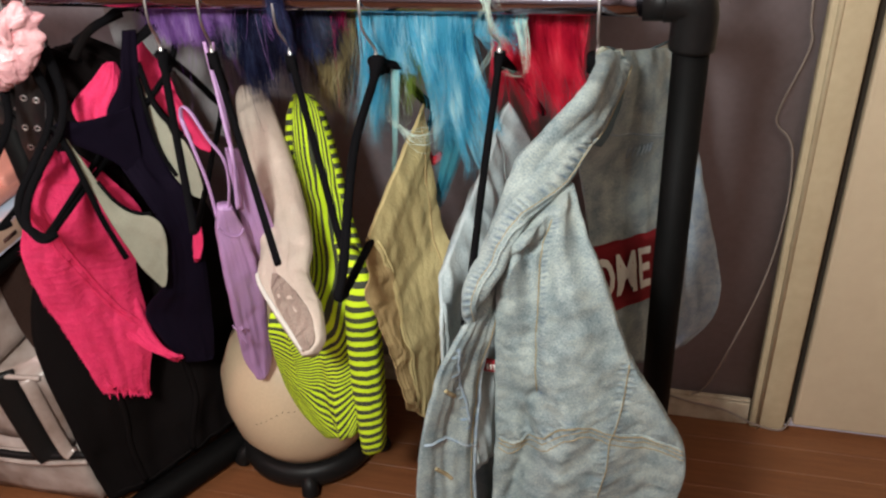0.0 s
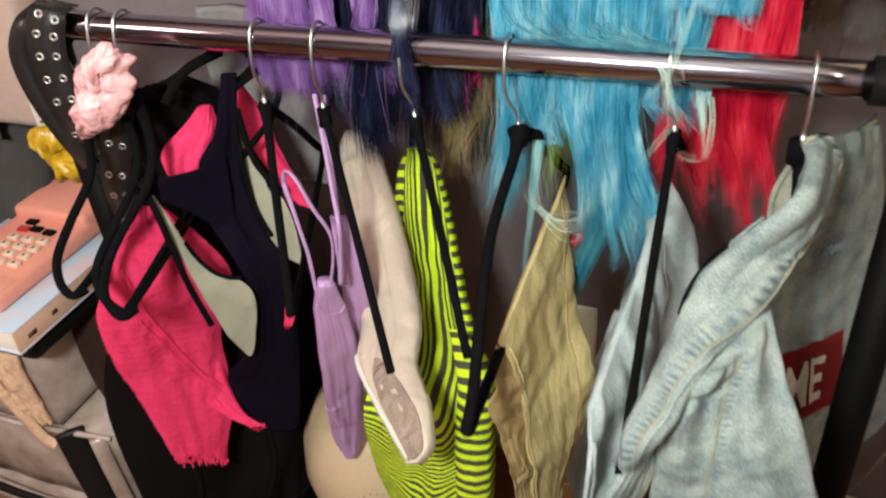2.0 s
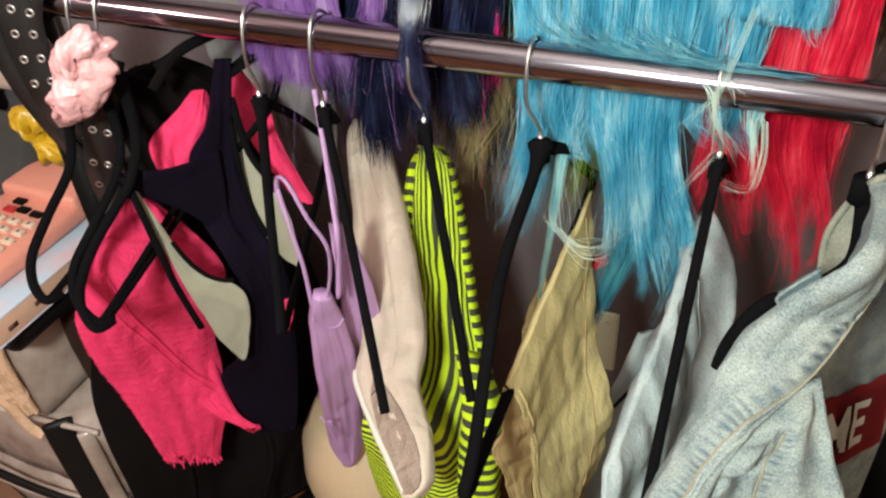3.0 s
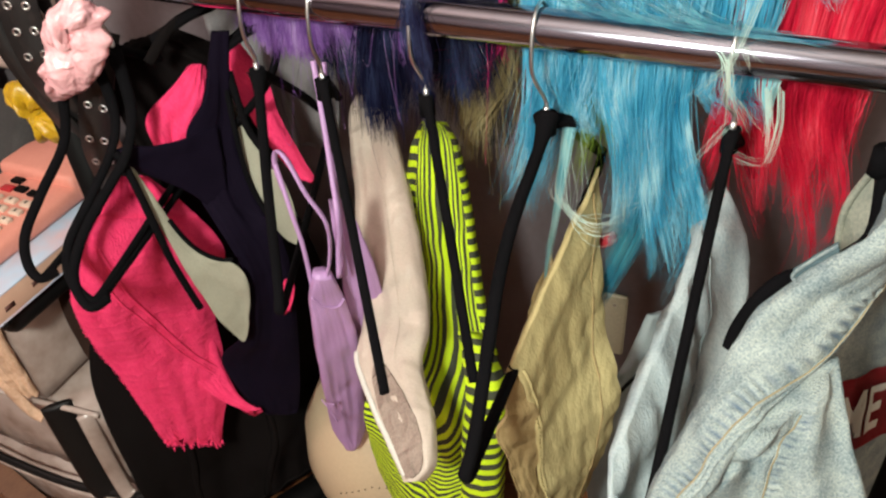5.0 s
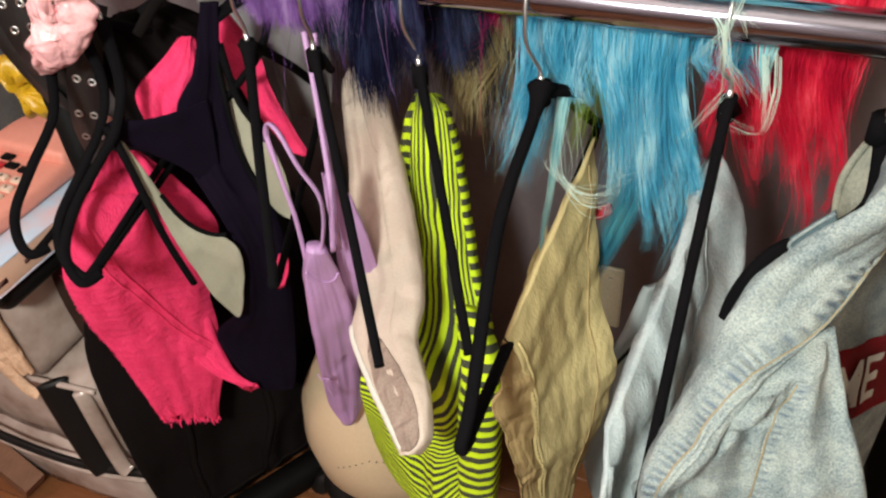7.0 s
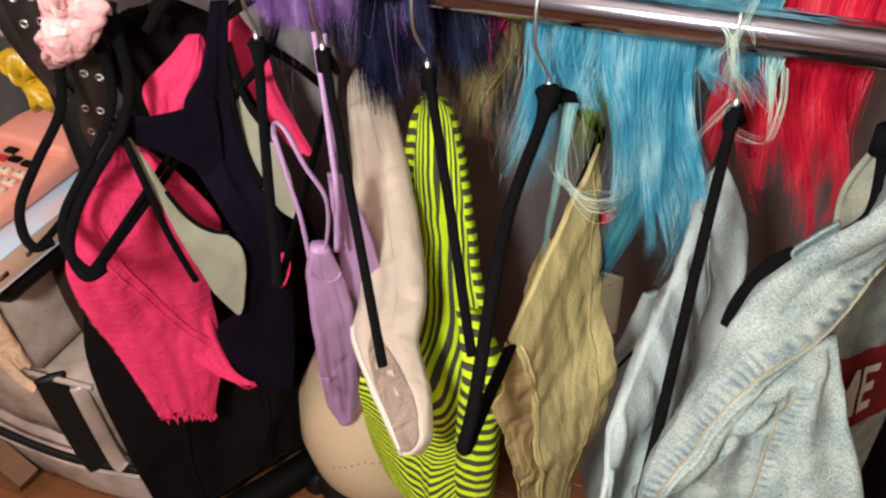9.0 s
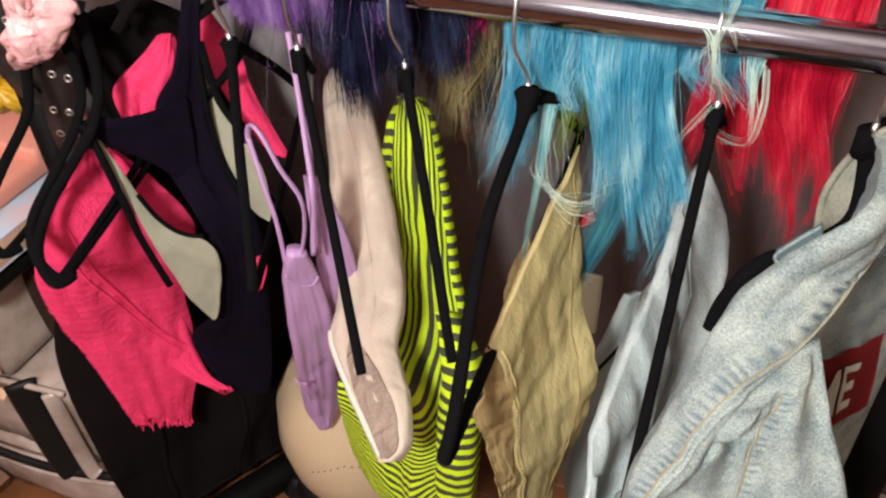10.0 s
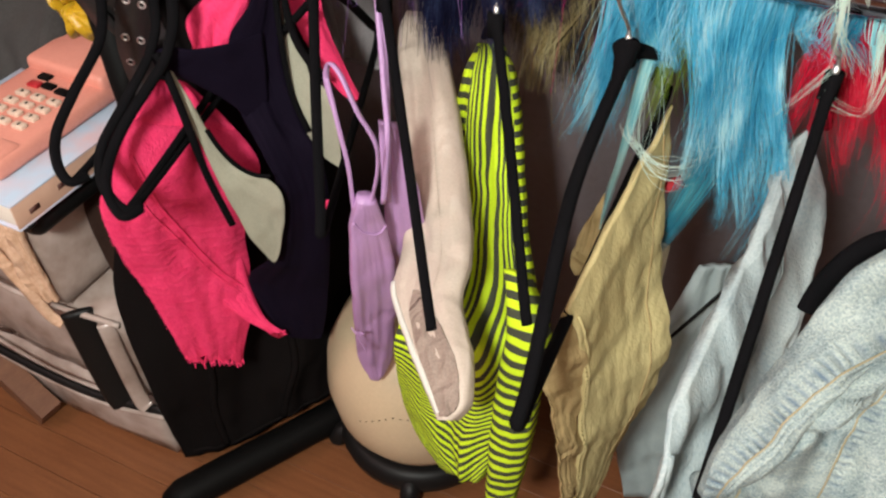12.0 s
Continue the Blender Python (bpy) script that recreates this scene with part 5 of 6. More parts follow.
for _ in range(85):
    j = Vector((rng.gauss(0, 0.009), rng.gauss(0, 0.003), 0))
    pts = [Vector(q) + j * (1 - 0.25 * i) for i, q in enumerate(((-0.250, 0.93, 0.768), (-0.247, 0.925, 0.709), (-0.263, 0.915, 0.645), (-0.277, 0.905, 0.590 + abs(rng.gauss(0, 0.014)))))]
    strand(teal, smooth_line([q - cyan_wig.location for q in pts], 4), 0.0004, Vector((0.9, 0.2, 0)))
tagged(part("dark_lock", teal, H_teal, cyan_wig), kind="stuff")
tips = bmesh.new()
rng = random.Random(90)
for path, many, wd in ((((-0.306, 0.93, 0.87), (-0.311, 0.910, 0.80), (-0.316, 0.898, 0.72), (-0.324, 0.892, 0.625)), 55, 0.0034), (((-0.160, 0.915, 0.87), (-0.159, 0.905, 0.85), (-0.153, 0.90, 0.822)), 40, 0.005)):
    for _ in range(many):
        j = Vector((rng.gauss(0, wd), rng.gauss(0, 0.002), 0))
        pts = [Vector(q) + j * (1 - 0.85 * i / (len(path) - 1)) for i, q in enumerate(path)]
        pts[-1].z += abs(rng.gauss(0, 0.02))
        strand(tips, smooth_line([q - cyan_wig.location for q in pts], 4), 0.0004, Vector((0.9, 0.2, 0)))
tagged(part("pale_lock", tips, H_aqua, cyan_wig), kind="stuff")
fall_locks("red synthetic wig hung behind the chrome rail", (-0.145, 0.975, 1.0), H_red, (
    (at_depth(0.950, (-0.195, 0.840), (-0.192, 0.758), (-0.189, 0.700)), 0.008, 90), (at_depth(0.945, (-0.183, 0.830), (-0.164, 0.769), (-0.144, 0.688)), 0.010, 180), (at_depth(0.955, (-0.165, 0.827), (-0.139, 0.745), (-0.117, 0.676)), 0.011, 190),
    (at_depth(0.945, (-0.144, 0.830), (-0.127, 0.776), (-0.121, 0.713), (-0.122, 0.660)), 0.012, 220), (at_depth(0.952, (-0.127, 0.830), (-0.112, 0.778), (-0.114, 0.718)), 0.012, 200), (at_depth(0.945, (-0.111, 0.833), (-0.099, 0.764), (-0.094, 0.700)), 0.011, 210),
    (at_depth(0.952, (-0.098, 0.833), (-0.092, 0.777), (-0.093, 0.714)), 0.008, 130), (at_depth(0.962, (-0.161, 0.828), (-0.151, 0.777), (-0.151, 0.719)), 0.014, 180), (at_depth(0.965, (-0.136, 0.832), (-0.120, 0.782), (-0.124, 0.748)), 0.016, 200),
    (at_depth(0.97, (-0.185, 0.84), (-0.175, 0.80), (-0.17, 0.75)), 0.014, 150), (at_depth(0.97, (-0.11, 0.85), (-0.104, 0.81), (-0.106, 0.77)), 0.014, 170)), 11, 0.06)
wig("dark brown wig hung behind the chrome rail", -0.088, 0.06, 0.885, H_brown, 1200, seed=13, y0=0.985, y1=1.04, vary=0.01)
wig("lime green wig tips hung behind the rail", -0.315, -0.29, 0.735, H_lime, 160, seed=15, y0=0.955, y1=0.975, locks=4, wisps=16)
wig("magenta wig lock hung behind the chrome rail", -0.386, -0.377, 0.775, H_magenta, 60, seed=17, y0=0.935, y1=0.945, locks=2, vary=0.01, wisps=4, curl=0.003, top=0.85)

# a navy lock that falls over the rail, and cyan strands that lie along its top
rng = random.Random(33)
bm = bmesh.new()
for _ in range(110):
    g = [rng.gauss(0, 0.006) for _ in range(4)]
    strand(bm, smooth_line([Vector(q) - navy_wig.location for q in ((-0.437 + g[0], 0.905, 0.965), (-0.437 + g[0], 0.880, 0.918), (-0.437 + g[1], 0.8745, 0.89), (-0.436 + g[1] * 1.1, 0.879, 0.85), (-0.438 + g[2] * 1.6, 0.890, 0.79 + g[3] * 2))], 4), 0.0004, Vector((0.9, 0.2, 0)))
tagged(part("front_lock", bm, H_navy, navy_wig), kind="stuff")
bm = bmesh.new()
for k in range(60):
    xa = rng.uniform(-0.345, -0.22)
    ln, h, y = rng.uniform(0.04, 0.12), rng.uniform(0, 0.006), rng.uniform(0.882, 0.90)
    strand(bm, smooth_line([Vector(q) - cyan_wig.location for q in ((xa - 0.012, 0.925, 0.965), (xa, y + 0.006, 0.922 + h), (xa + ln * 0.4, y, 0.9085 + h * 0.4), (xa + ln * 0.8, y - 0.004, 0.9085 + h * 0.3), (xa + ln, y - 0.006, 0.907 + h))], 5), 0.00035, Vector((0.1, 0.6, 0.7)))
tagged(part("resting_hair", bm, H_teal, cyan_wig), kind="stuff")

# pale strands knotted round a hook, and the loose loops under the cyan wig
rng = random.Random(21)
knot = thing("hair_knot", (-0.187, 0.872, 0.885), "pale cyan hair strands knotted round a hanger hook", "hair strands")
bm = bmesh.new()
ko = Vector(knot.location)
for path in (((-0.172, 0.885, 0.955), (-0.182, 0.873, 0.912), (-0.188, 0.870, 0.890), (-0.189, 0.872, 0.862)), ((-0.187, 0.870, 0.893), (-0.198, 0.868, 0.878), (-0.214, 0.870, 0.858)),
             ((-0.188, 0.869, 0.896), (-0.181, 0.868, 0.905), (-0.172, 0.868, 0.893)), ((-0.19, 0.868, 0.897), (-0.186, 0.867, 0.88), (-0.181, 0.872, 0.845)),
             ((-0.196, 0.870, 0.90), (-0.190, 0.868, 0.893), (-0.183, 0.870, 0.87), (-0.162, 0.878, 0.835)), ((-0.181, 0.872, 0.842), (-0.192, 0.866, 0.825), (-0.207, 0.864, 0.80)),
             ((-0.15, 0.885, 0.87), (-0.146, 0.882, 0.84), (-0.152, 0.880, 0.81), (-0.175, 0.872, 0.818)), ((-0.16, 0.885, 0.868), (-0.155, 0.882, 0.845), (-0.150, 0.88, 0.82))):
    for _ in range(7):
        j = Vector((rng.gauss(0, 0.0016), rng.gauss(0, 0.001), rng.gauss(0, 0.0016)))
        e = Vector((rng.gauss(0, 0.004), 0, rng.gauss(0, 0.004)))
        strand(bm, smooth_line([Vector(q) - ko + j + e * (i == len(path) - 1) for i, q in enumerate(path)], 6), 0.0003, Vector((0.8, 0, 0.6)))
tagged(part("strand", bm, H_pale, knot), kind="stuff")
loop = thing("hair_loops", (-0.272, 0.866, 0.75), "loose pale loops of cyan wig hair", "hair strands")
bm = bmesh.new()
lo = Vector(loop.location)
for _ in range(18):
    g = [rng.gauss(0, 0.008) for _ in range(5)]
    path = [(-0.302 + g[0], 0.885, 0.80), (-0.301 + g[1], 0.872, 0.757), (-0.292, 0.866, 0.735 + g[2] * 0.6), (-0.271, 0.863, 0.724 + g[2] + abs(g[3])), (-0.250, 0.866, 0.742 + g[2]), (-0.243 + g[1], 0.872, 0.777), (-0.246 + g[4], 0.885, 0.83)]
    strand(bm, smooth_line([Vector(q) - lo for q in path], 4), 0.00024, Vector((0.4, 0, 0.9)))
tagged(part("strand", bm, H_pale, loop), kind="stuff")

# frayed edge of the lace top
rng = random.Random(60)
bm = bmesh.new()
for k in range(420):
    s_, v_ = (rng.random(), 1.0) if k < 240 else (0.0, rng.uniform(0.35, 1.0))
    q = pink.at(s_, v_) - lace.location
    d = Vector((rng.gauss(0, 0.002), -0.001, -abs(rng.gauss(0.004, 0.002)))) if k < 240 else Vector((-abs(rng.gauss(0.0022, 0.001)), 0, -rng.uniform(0.0, 0.003)))
    strand(bm, [q - d * 0.3, q + d * 0.5, q + d], 0.0008, Vector((0.8, 0.3, 0.3)))
tagged(part("fringe", bm, M_pink, lace), kind="stuff")

# ---- stool ----
stool = thing("stool", (-0.582, 1.015, 0), "round beige vinyl stool on a black base", "stool")
part("seat", lathe([(0.03, 0.022), (0.07, 0.028), (0.105, 0.052), (0.131, 0.10), (0.140, 0.155), (0.135, 0.21), (0.112, 0.262), (0.07, 0.292), (0.01, 0.302)], 48), M_stool, stool)
part("base", lathe([(0.08, 0.006), (0.112, 0.008), (0.128, 0.018), (0.132, 0.036), (0.124, 0.052), (0.112, 0.056), (0.09, 0.05), (0.04, 0.03)], 40), M_plastic, stool)
for k in range(5):
    a = -1.25 + k * 2 * math.pi / 5
    part("foot", tube([(0.10 * math.cos(a), 0.10 * math.sin(a), 0.030), (0.128 * math.cos(a), 0.128 * math.sin(a), 0.028), (0.138 * math.cos(a), 0.138 * math.sin(a), 0.010)], 0.0155, 10), M_plastic, stool)
for k in range(10):
    a = -1.75 + 0.075 * k
    zz = 0.175 + 0.034 * min(1.0, k / 5)
    rr_ = 0.1392 - (zz - 0.17) * 0.08
    part("perforation", shift(lathe([(0.0005, -0.0008), (0.0012, 0.0), (0.0005, 0.0008)], 8), (rr_ * math.cos(a), rr_ * math.sin(a), zz)), M_gap, stool)

# ---- drawer cart ----
cart = thing("drawer_cart", (-1.05, 0.95, 0), "plastic drawer cart with milky drawers and black straps", "drawer cart")


def cp(name, bm, mat, parent=None, label=""):
    return part(name, shift(bm, (1.05, -0.95, 0)), mat, parent or cart, label)


cp("top", box(-1.27, 0.762, 0.468, -0.952, 1.13, 0.503, 0.014, 3), M_plastic)
cp("top_rim", tube([(-1.26, 0.765, 0.503), (-0.97, 0.765, 0.503), (-0.956, 0.78, 0.503), (-0.956, 1.12, 0.503)], 0.004, 8, 4), M_plastic)


def drawer(x1, z0, z1, y0, bulge):
    d = thing("drawer", (0, 0, 0), "", "")
    d.parent = cart
    for key in ("label", "category"):
        if key in d:
            del d[key]
    bm = bmesh.new()
    n, m = 14, 6
    rows_ = []
    for j in range(m + 1):
        z = z0 + (z1 - z0) * j / m
        rows_.append([bm.verts.new((-1.26 + (x1 + 1.26) * i / n + 1.05, y0 - 0.95 - bulge * math.sin(math.pi * i / n) * math.sin(math.pi * (0.15 + 0.8 * j / m)) - 0.004 * noise.noise(Vector((i * 0.6, j * 0.7, z0 * 9))), z)) for i in range(n + 1)])
    back = [[bm.verts.new((v.co.x, 0.17, v.co.z)) for v in (r[0], r[-1])] for r in (rows_[0], rows_[-1])]
    for j in range(m):
        for i in range(n):
            bm.faces.new((rows_[j][i], rows_[j][i + 1], rows_[j + 1][i + 1], rows_[j + 1][i]))
    bm.faces.new([r[-1] for r in rows_] + [back[1][1], back[0][1]])
    bm.faces.new([r[0] for r in rows_][::-1] + [back[0][0], back[1][0]])
    bm.faces.new(rows_[-1] + [back[1][1], back[1][0]])
    bm.faces.new(rows_[0][::-1] + [back[0][0], back[0][1]])
    bmesh.ops.recalc_face_normals(bm, faces=bm.faces)
    part("front", bm, M_bin, d)
    part("lip", tube([(-1.26 + 1.05, y0 - 0.955, z1), ((x1 - 1.26) / 2 + 1.05, y0 - 0.958 - bulge, z1 - 0.002), (x1 + 1.05, y0 - 0.955, z1)], 0.0045, 8, 8), M_bin, d)
    return d


drawer(-1.0, 0.315, 0.462, 0.79, 0.010)
drawer(-0.918, 0.150, 0.305, 0.80, 0.008)
drawer(-0.905, 0.010, 0.135, 0.80, 0.012)
cp("gap_rim", tube([(-1.24, 0.775, 0.143), (-1.1, 0.77, 0.138), (-0.99, 0.775, 0.134), (-0.885, 0.79, 0.142)], 0.0065, 10, 6, 0.6), M_plastic)
cp("lower_rim", tube([(-1.24, 0.778, 0.126), (-1.1, 0.772, 0.120), (-0.99, 0.777, 0.116), (-0.89, 0.79, 0.124)], 0.005, 10, 6, 0.7), M_bin)
cp("strap", tube([(-0.985, 0.787, 0.31), (-0.975, 0.784, 0.24), (-0.96, 0.781, 0.16), (-0.95, 0.781, 0.135)], 0.021, 12, 6, 0.25), M_plastic, label="broad black plastic strap")
cp("side_strip", tube([(-0.938, 0.789, 0.305), (-0.93, 0.786, 0.24), (-0.917, 0.783, 0.16), (-0.908, 0.783, 0.145)], 0.011, 12, 6, 0.3), M_bin, label="milky plastic strip")
tagged(part("strap_leather", tube([(-1.085, 0.768, 0.47), (-1.07, 0.765, 0.42), (-1.04, 0.768, 0.35), (-1.02, 0.772, 0.30), (-1.005, 0.775, 0.288)], 0.008, 10, 6, 0.35), M_fill), "tan leather strap hanging over the drawers", "strap")
bundle = Cloth([(-1.10, 0.782, 0.462, -1.015, 0.782, 0.455), (-1.09, 0.776, 0.42, -1.010, 0.78, 0.41), (-1.07, 0.776, 0.36, -1.008, 0.78, 0.36), (-1.05, 0.78, 0.325, -1.005, 0.783, 0.325)], 0.006, 3, 0.008, 61)
garment("peach_cloth", "crumpled peach cloth pressed in the top drawer", "cloth", (-1.0, 0.78, 0.33), ("body", bundle, M_fill, ""))
board = thing("wooden_board", (-1.22, 0.74, 0.0), "brown wooden slat leaning against the cart", "board")
part("body", tube([(0.09, 0.025, 0.022), (0.0, 0.035, 0.075), (-0.10, 0.05, 0.14)], 0.026, 4, 1), M_brownwood, board, smooth=False)

# ---- on the cart ----
book = thing("book", (-1.0, 0.86, 0.505), "thick paperback book with a pale printed cover", "book")
part("page_block", box(-0.16, -0.117, 0.003, 0.052, 0.13, 0.034, 0.003), M_paper, book, "pale page edges")
part("cover", box(-0.162, -0.120, 0.0345, 0.055, 0.133, 0.0375, 0.001), M_cover, book)
part("cover", box(-0.162, -0.120, 0.0, 0.055, 0.133, 0.003, 0.001), M_cover, book)
part("spine", box(0.0522, -0.1195, 0.003, 0.0545, 0.1325, 0.0345, 0.0008), M_spine, book, "peach spine with small dark print")
for k, (y0, y1) in enumerate(((-0.10, -0.085), (-0.055, -0.045), (0.0, 0.03), (0.04, 0.048), (0.055, 0.085))):
    part("print_bar", box(0.0546, y0, 0.012 + 0.003 * (k % 2), 0.0549, y1, 0.019 + 0.003 * (k % 2)), M_print, book)
phone = thing("telephone", (-1.05, 0.90, 0.5425), "salmon pink push-button telephone lying on a book", "telephone")
part("body", box(-0.068, -0.135, 0.0, 0.066, 0.15, 0.026, 0.009, 3), M_phone, phone)
part("earpiece", box(-0.067, 0.042, 0.016, 0.065, 0.149, 0.042, 0.009, 3), M_phone, phone)
part("mouthpiece", box(-0.064, -0.133, 0.014, 0.062, -0.088, 0.0285, 0.006, 3), M_phone, phone)
part("mouth_slot", box(-0.02, -0.1, 0.0283, 0.012, -0.094, 0.029), M_gap, phone)
for i in range(3):
    for j in range(4):
        kx, ky = -0.019 + 0.026 * i, -0.064 + 0.0185 * j
        part("key", box(kx - 0.0085, ky - 0.0055, 0.025, kx + 0.0085, ky + 0.0055, 0.031, 0.0015), M_key, phone)
        part("key_mark", box(kx - 0.0015, ky - 0.0022, 0.031, kx + 0.0015, ky + 0.0022, 0.0314), M_gap, phone)
for kx, ky, mat in ((-0.021, 0.013, M_keyred), (-0.001, 0.017, M_black), (-0.022, 0.032, M_black), (0.024, 0.014, M_black)):
    part("function_key", box(kx - 0.009, ky - 0.006, 0.025, kx + 0.009, ky + 0.006, 0.030, 0.0015), mat, phone)


def scrunchie(name, label, place, size, mat, seed, tilt):
    """A ring of ruffled satin."""
    rr = random.Random(seed)
    g = thing(name, place, label, "scrunchie")
    bm = bmesh.new()
    rings = []
    n, m = 128, 30
    for i in range(n):
        a = 2 * math.pi * i / n
        c = Vector((math.cos(a) * size[0], 0.35 * size[0] * math.sin(2 * a), math.sin(a) * size[1]))
        out = Vector((math.cos(a), 0.2, math.sin(a))).normalized()
        ring = []
        for j in range(m):
            b = 2 * math.pi * j / m
            q = Vector((math.cos(a) * 3.2, math.sin(a) * 3.2 + math.cos(b) * 1.1, math.sin(b) * 1.1 + seed))
            r = size[2] * (0.74 + 0.26 * abs(math.sin(3.5 * a + 0.6 * math.cos(b))) + 0.16 * abs(math.sin(6 * a + 1.2 * math.sin(b) + 3 * noise.noise(q))) + 0.6 * noise.noise(q * 0.8) + 0.12 * noise.noise(q * 2.0))
            ring.append(bm.verts.new(c + out * math.cos(b) * r + Vector((0, 1, 0)) * math.sin(b) * r * 0.8))
        rings.append(ring)
    for i in range(n):
        for j in range(m):
            bm.faces.new((rings[i][j], rings[i][(j + 1) % m], rings[(i + 1) % n][(j + 1) % m], rings[(i + 1) % n][j]))
    bmesh.ops.rotate(bm, verts=bm.verts, matrix=Euler((0, radians(tilt), 0)).to_matrix())
    bmesh.ops.recalc_face_normals(bm, faces=bm.faces)
    part("ruffle", bm, mat, g)
    return g


scrunchie("scrunchie", "pale pink satin scrunchie hung on the hanger hooks", (-0.778, 0.832, 0.842), (0.010, 0.046, 0.0185), M_satinpink, 3, 36)
scrunchie("scrunchie", "gold satin scrunchie on the cart", (-0.94, 0.905, 0.715), (0.024, 0.020, 0.019), M_satingold, 9, 20)

# ---- eyelet belts over the rail's end ----


def belt(path, wide, holes, mat, label):
    """A flat leather strip with two rows of metal eyelets."""
    g = thing("belt", path[0], label, "belt", "belts over the rail's end")
    o = Vector(path[0])
    pts = smooth_line(path, 10)
    bm = bmesh.new()
    prev = None
    spots = []
    for i, p in enumerate(pts):
        d = (pts[min(i + 1, len(pts) - 1)] - pts[max(i - 1, 0)]).normalized()
        side = Vector((0.93, 0.36, 0.0))
        side = (side - d * side.dot(d)).normalized()
        nrm = d.cross(side).normalized()
        if nrm.y > 0:
            nrm = -nrm
        e = [bm.verts.new(p - o + side * wide * a + nrm * b) for a, b in ((-0.5, 0.0012), (0.5, 0.0012), (0.5, -0.0012), (-0.5, -0.0012))]
        if prev:
            for k in range(4):
                bm.faces.new((prev[k], prev[(k + 1) % 4], e[(k + 1) % 4], e[k]))
        prev = e
        if i in holes:
            for a in (-0.22, 0.22):
                spots.append((p - o + side * wide * a + nrm * 0.0014, nrm))
    bmesh.ops.recalc_face_normals(bm, faces=bm.faces)
    part("strip", bm, mat, g)
    for p, nrm in spots:
        ring = bmesh.new()
        q = nrm.to_track_quat("Z", "Y").to_matrix()
        tube([q @ Vector((0.0036 * math.cos(a), 0.0036 * math.sin(a), 0)) for a in [2 * math.pi * k / 14 for k in range(15)]], 0.0012, 6, 1, 1.0, ring)
        part("eyelet", shift(ring, p), M_steel, g, "nickel eyelet")
    return g


belt([(-0.845, 0.895, 0.915), (-0.850, 0.872, 0.912), (-0.858, 0.862, 0.882), (-0.860, 0.860, 0.839), (-0.856, 0.862, 0.795), (-0.862, 0.88, 0.745), (-0.872, 0.895, 0.70), (-0.868, 0.895, 0.64), (-0.86, 0.89, 0.58)], 0.042, (4, 12, 18, 24, 30, 36, 46, 53, 60, 68), M_leather, "black leather belt with two rows of nickel eyelets")
belt([(-0.878, 0.90, 0.914), (-0.885, 0.868, 0.90), (-0.902, 0.86, 0.86), (-0.895, 0.862, 0.80), (-0.876, 0.875, 0.73), (-0.862, 0.90, 0.66)], 0.022, (), M_leather, "narrow black leather belt over the rail's end")
belt([(-0.80, 0.90, 0.83), (-0.81, 0.88, 0.78), (-0.832, 0.875, 0.71), (-0.838, 0.88, 0.66), (-0.83, 0.885, 0.6)], 0.036, (14, 20, 26, 33), M_leather, "black leather belt with nickel eyelets between hangers")

# ---- dark clothes and grey cloth between the hangers ----
garment("black_vest", "black jersey vest bunched on hangers", "vest", (-0.78, 0.95, 0.6), ("body", Cloth([(-0.81, 0.90, 0.80, -0.775, 0.98, 0.80), (-0.82, 0.90, 0.77, -0.75, 1.02, 0.76), (-0.82, 0.91, 0.70, -0.72, 1.05, 0.70), (-0.80, 0.92, 0.62, -0.72, 1.05, 0.62)], 0.012, 3, 0.008, 71), M_blackcloth, ""),
        ("strap", tube([(-0.752, 0.90, 0.80), (-0.735, 0.93, 0.83), (-0.71, 0.97, 0.84)], 0.006, 10, 8, 0.5), M_blackcloth, ""))
grey = Cloth([(-0.80, 1.06, 0.86, -0.66, 1.08, 0.86), (-0.80, 1.06, 0.78, -0.64, 1.08, 0.78), (-0.79, 1.07, 0.68, -0.65, 1.09, 0.68), (-0.78, 1.08, 0.6, -0.66, 1.09, 0.6)], 0.008, 3, 0.006, 73)
M_grey = material("grey_cotton", (0.25, 0.235, 0.24), (0.18, 0.165, 0.17), 0.9, grain=500, stain=14, bump=0.3)
garment("grey_shirt", "grey cotton shirt hanging behind the black straps", "shirt", (-0.72, 1.08, 0.6), ("body", grey, M_grey, ""), ("placket", grey.line([(0.5, 0.02), (0.5, 0.5), (0.52, 0.98)], 0.005, 0.0), M_grey, ""), ("hem", grey.line([(0.03, 0.97), (0.5, 0.975), (0.97, 0.97)], 0.003, 0.0), M_grey, ""))
garment("brown_dress", "dark brown dress hanging beside the cart", "dress", (-0.87, 0.98, 0.1), ("body", Cloth([(-0.955, 0.90, 0.50, -0.86, 1.08, 0.5), (-0.985, 0.86, 0.46, -0.86, 1.1, 0.44), (-0.975, 0.86, 0.3, -0.86, 1.1, 0.28), (-0.90, 0.88, 0.10, -0.84, 1.1, 0.08)], 0.006, 3, 0.005, 79), M_brown, ""))

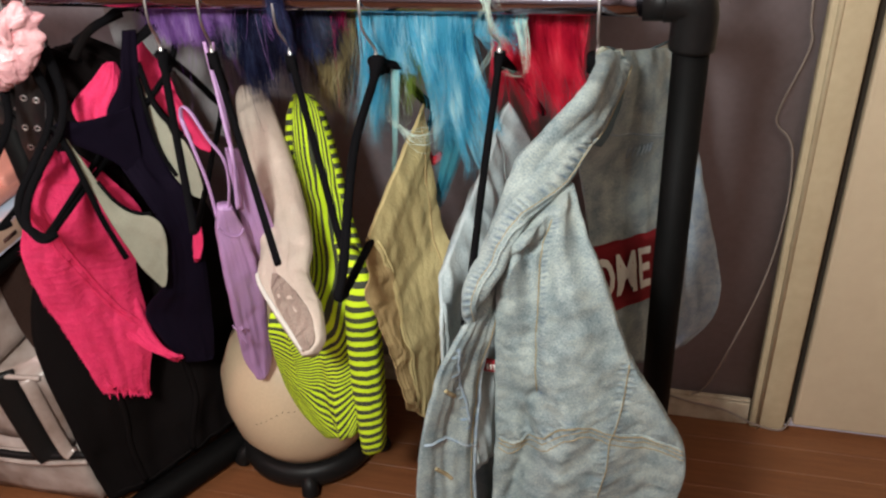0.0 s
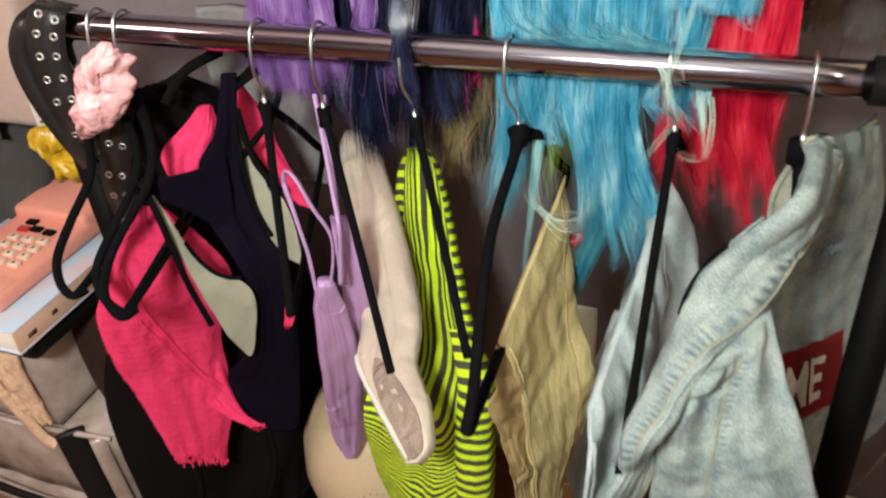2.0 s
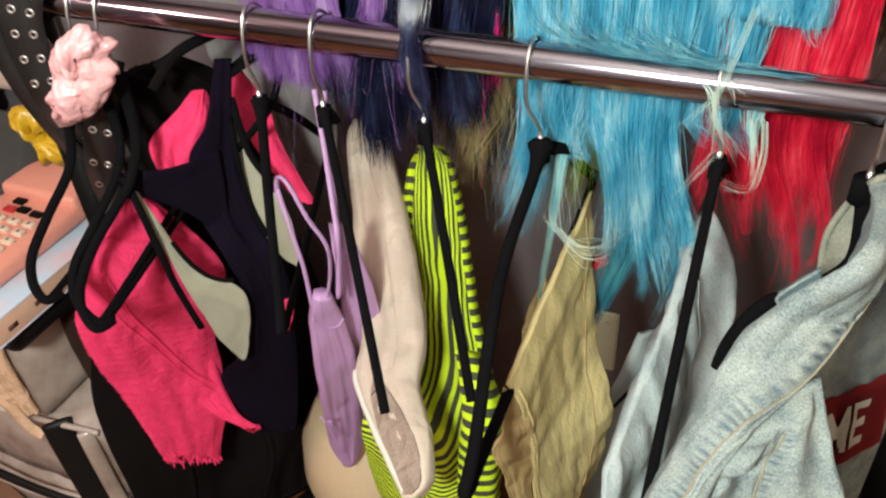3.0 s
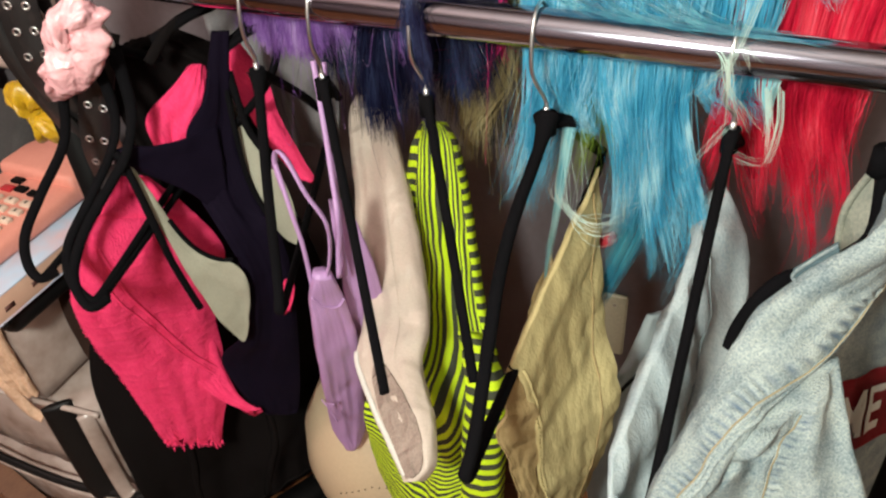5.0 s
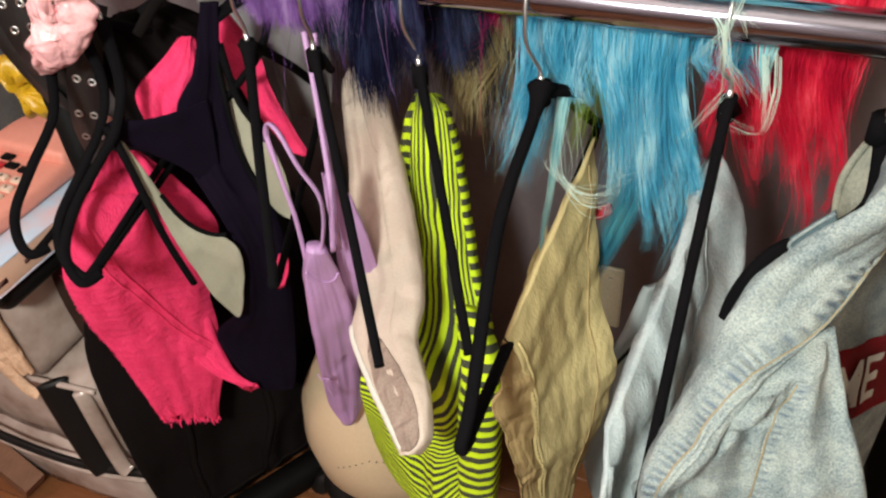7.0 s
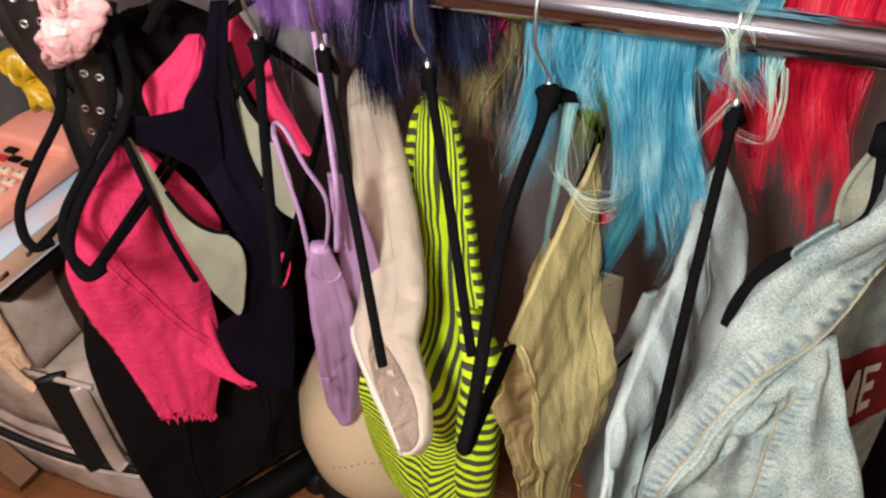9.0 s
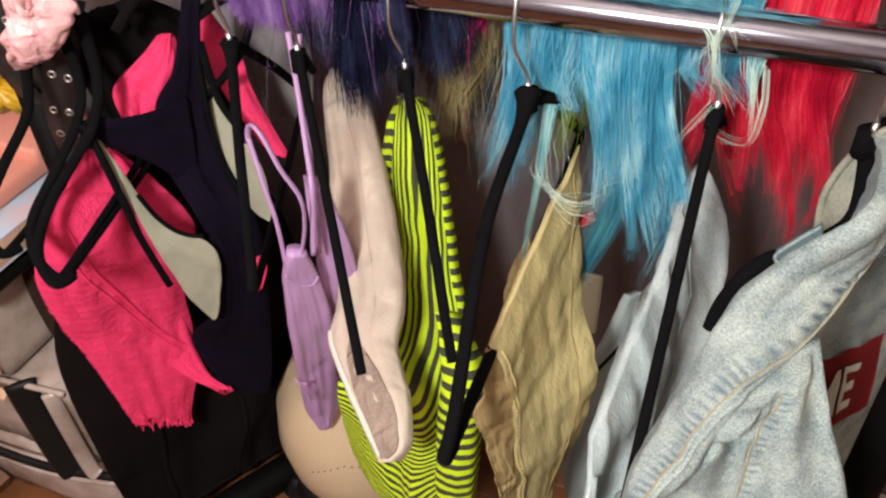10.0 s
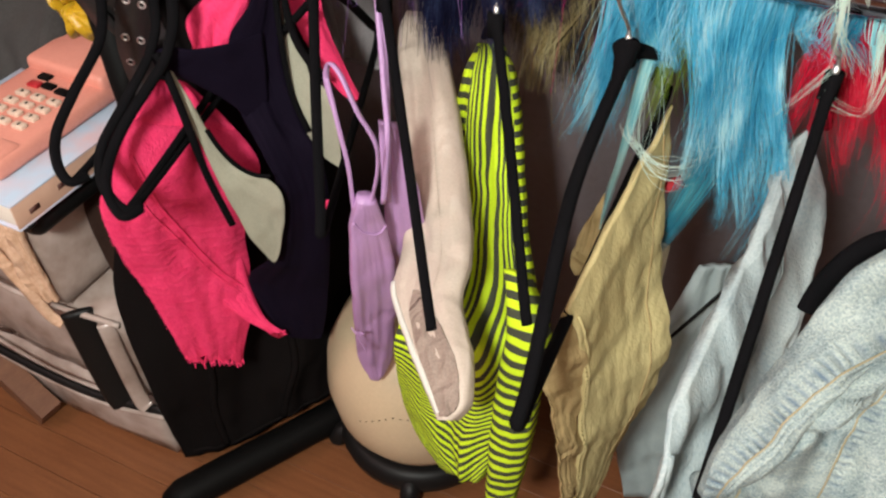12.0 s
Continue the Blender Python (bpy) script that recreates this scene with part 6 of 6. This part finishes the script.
# ---- things behind, on the low shelf beside the cart ----
shelf = thing("side_cabinet", (-1.55, 1.0, 0), "dark low cabinet against the wall", "cabinet")
part("body", box(-0.27, -0.14, 0.0, 0.25, 0.205, 0.50, 0.004), M_brownwood, shelf)
part("top", box(-0.28, -0.15, 0.501, 0.26, 0.207, 0.52, 0.004), M_plastic, shelf)
folder = thing("dark_bag", (-1.24, 1.03, 0.505), "dark grey cloth bag lying on the cart", "bag")
part("body", Cloth([(-0.10, -0.04, 0.10, 0.10, 0.05, 0.11), (-0.13, -0.09, 0.07, 0.13, 0.0, 0.08), (-0.14, -0.12, 0.03, 0.13, -0.02, 0.03), (-0.12, -0.12, 0.0, 0.12, -0.03, 0.0)], 0.03, 3, 0.012, 83).mesh(), material("charcoal_cloth", (0.05, 0.048, 0.047), (0.03, 0.029, 0.028), 0.9, grain=300, stain=12), folder)
for k, (x, y, z, w_, a) in enumerate(((-1.42, 1.05, 0.522, 0.16, 12), (-1.40, 1.06, 0.556, 0.15, 18), (-1.41, 1.07, 0.586, 0.14, 6))):
    pb = thing("paper_stack", (x, y, z), "stack of cream papers and envelopes", "papers", "papers on the cabinet")
    part("sheet_block", box(-w_ / 2, -0.10, 0, w_ / 2, 0.09, 0.028 + 0.004 * k, 0.003), M_paper, pb)
    pb.rotation_euler = (0, 0, radians(a))
tag = thing("paper_tag", (-1.155, 1.10, 0.503), "cream cardboard tag standing behind the phone", "tag")
part("card", box(-0.03, -0.002, 0.0, 0.03, 0.002, 0.17, 0.0008), M_paper, tag)
for k in range(5):
    part("print_bar", box(-0.02, -0.0035, 0.09 + 0.012 * k, 0.018, -0.002, 0.0925 + 0.012 * k), M_gap, tag)
# Added panel for a pale pinkish surface that isn't identified.
pale_panel = thing("pink_panel", (-1.48, 1.15, 0.61), "pale pink panel against the wall", "panel")
part("pad", box(-0.30, -0.03, 0.0, 0.30, 0.045, 0.55, 0.02, 3), M_plain, pale_panel)

# ---- floor boards ----
for i in range(60):
    edge = WALL_Y - 0.002 - 0.058 * i
    if edge < -2.1:
        break
    part("plank", box(-3.0, edge - 0.0575, -0.012, 2.0, edge, 0.0, 0.0008, 1), M_wood, FLOOR, smooth=False)
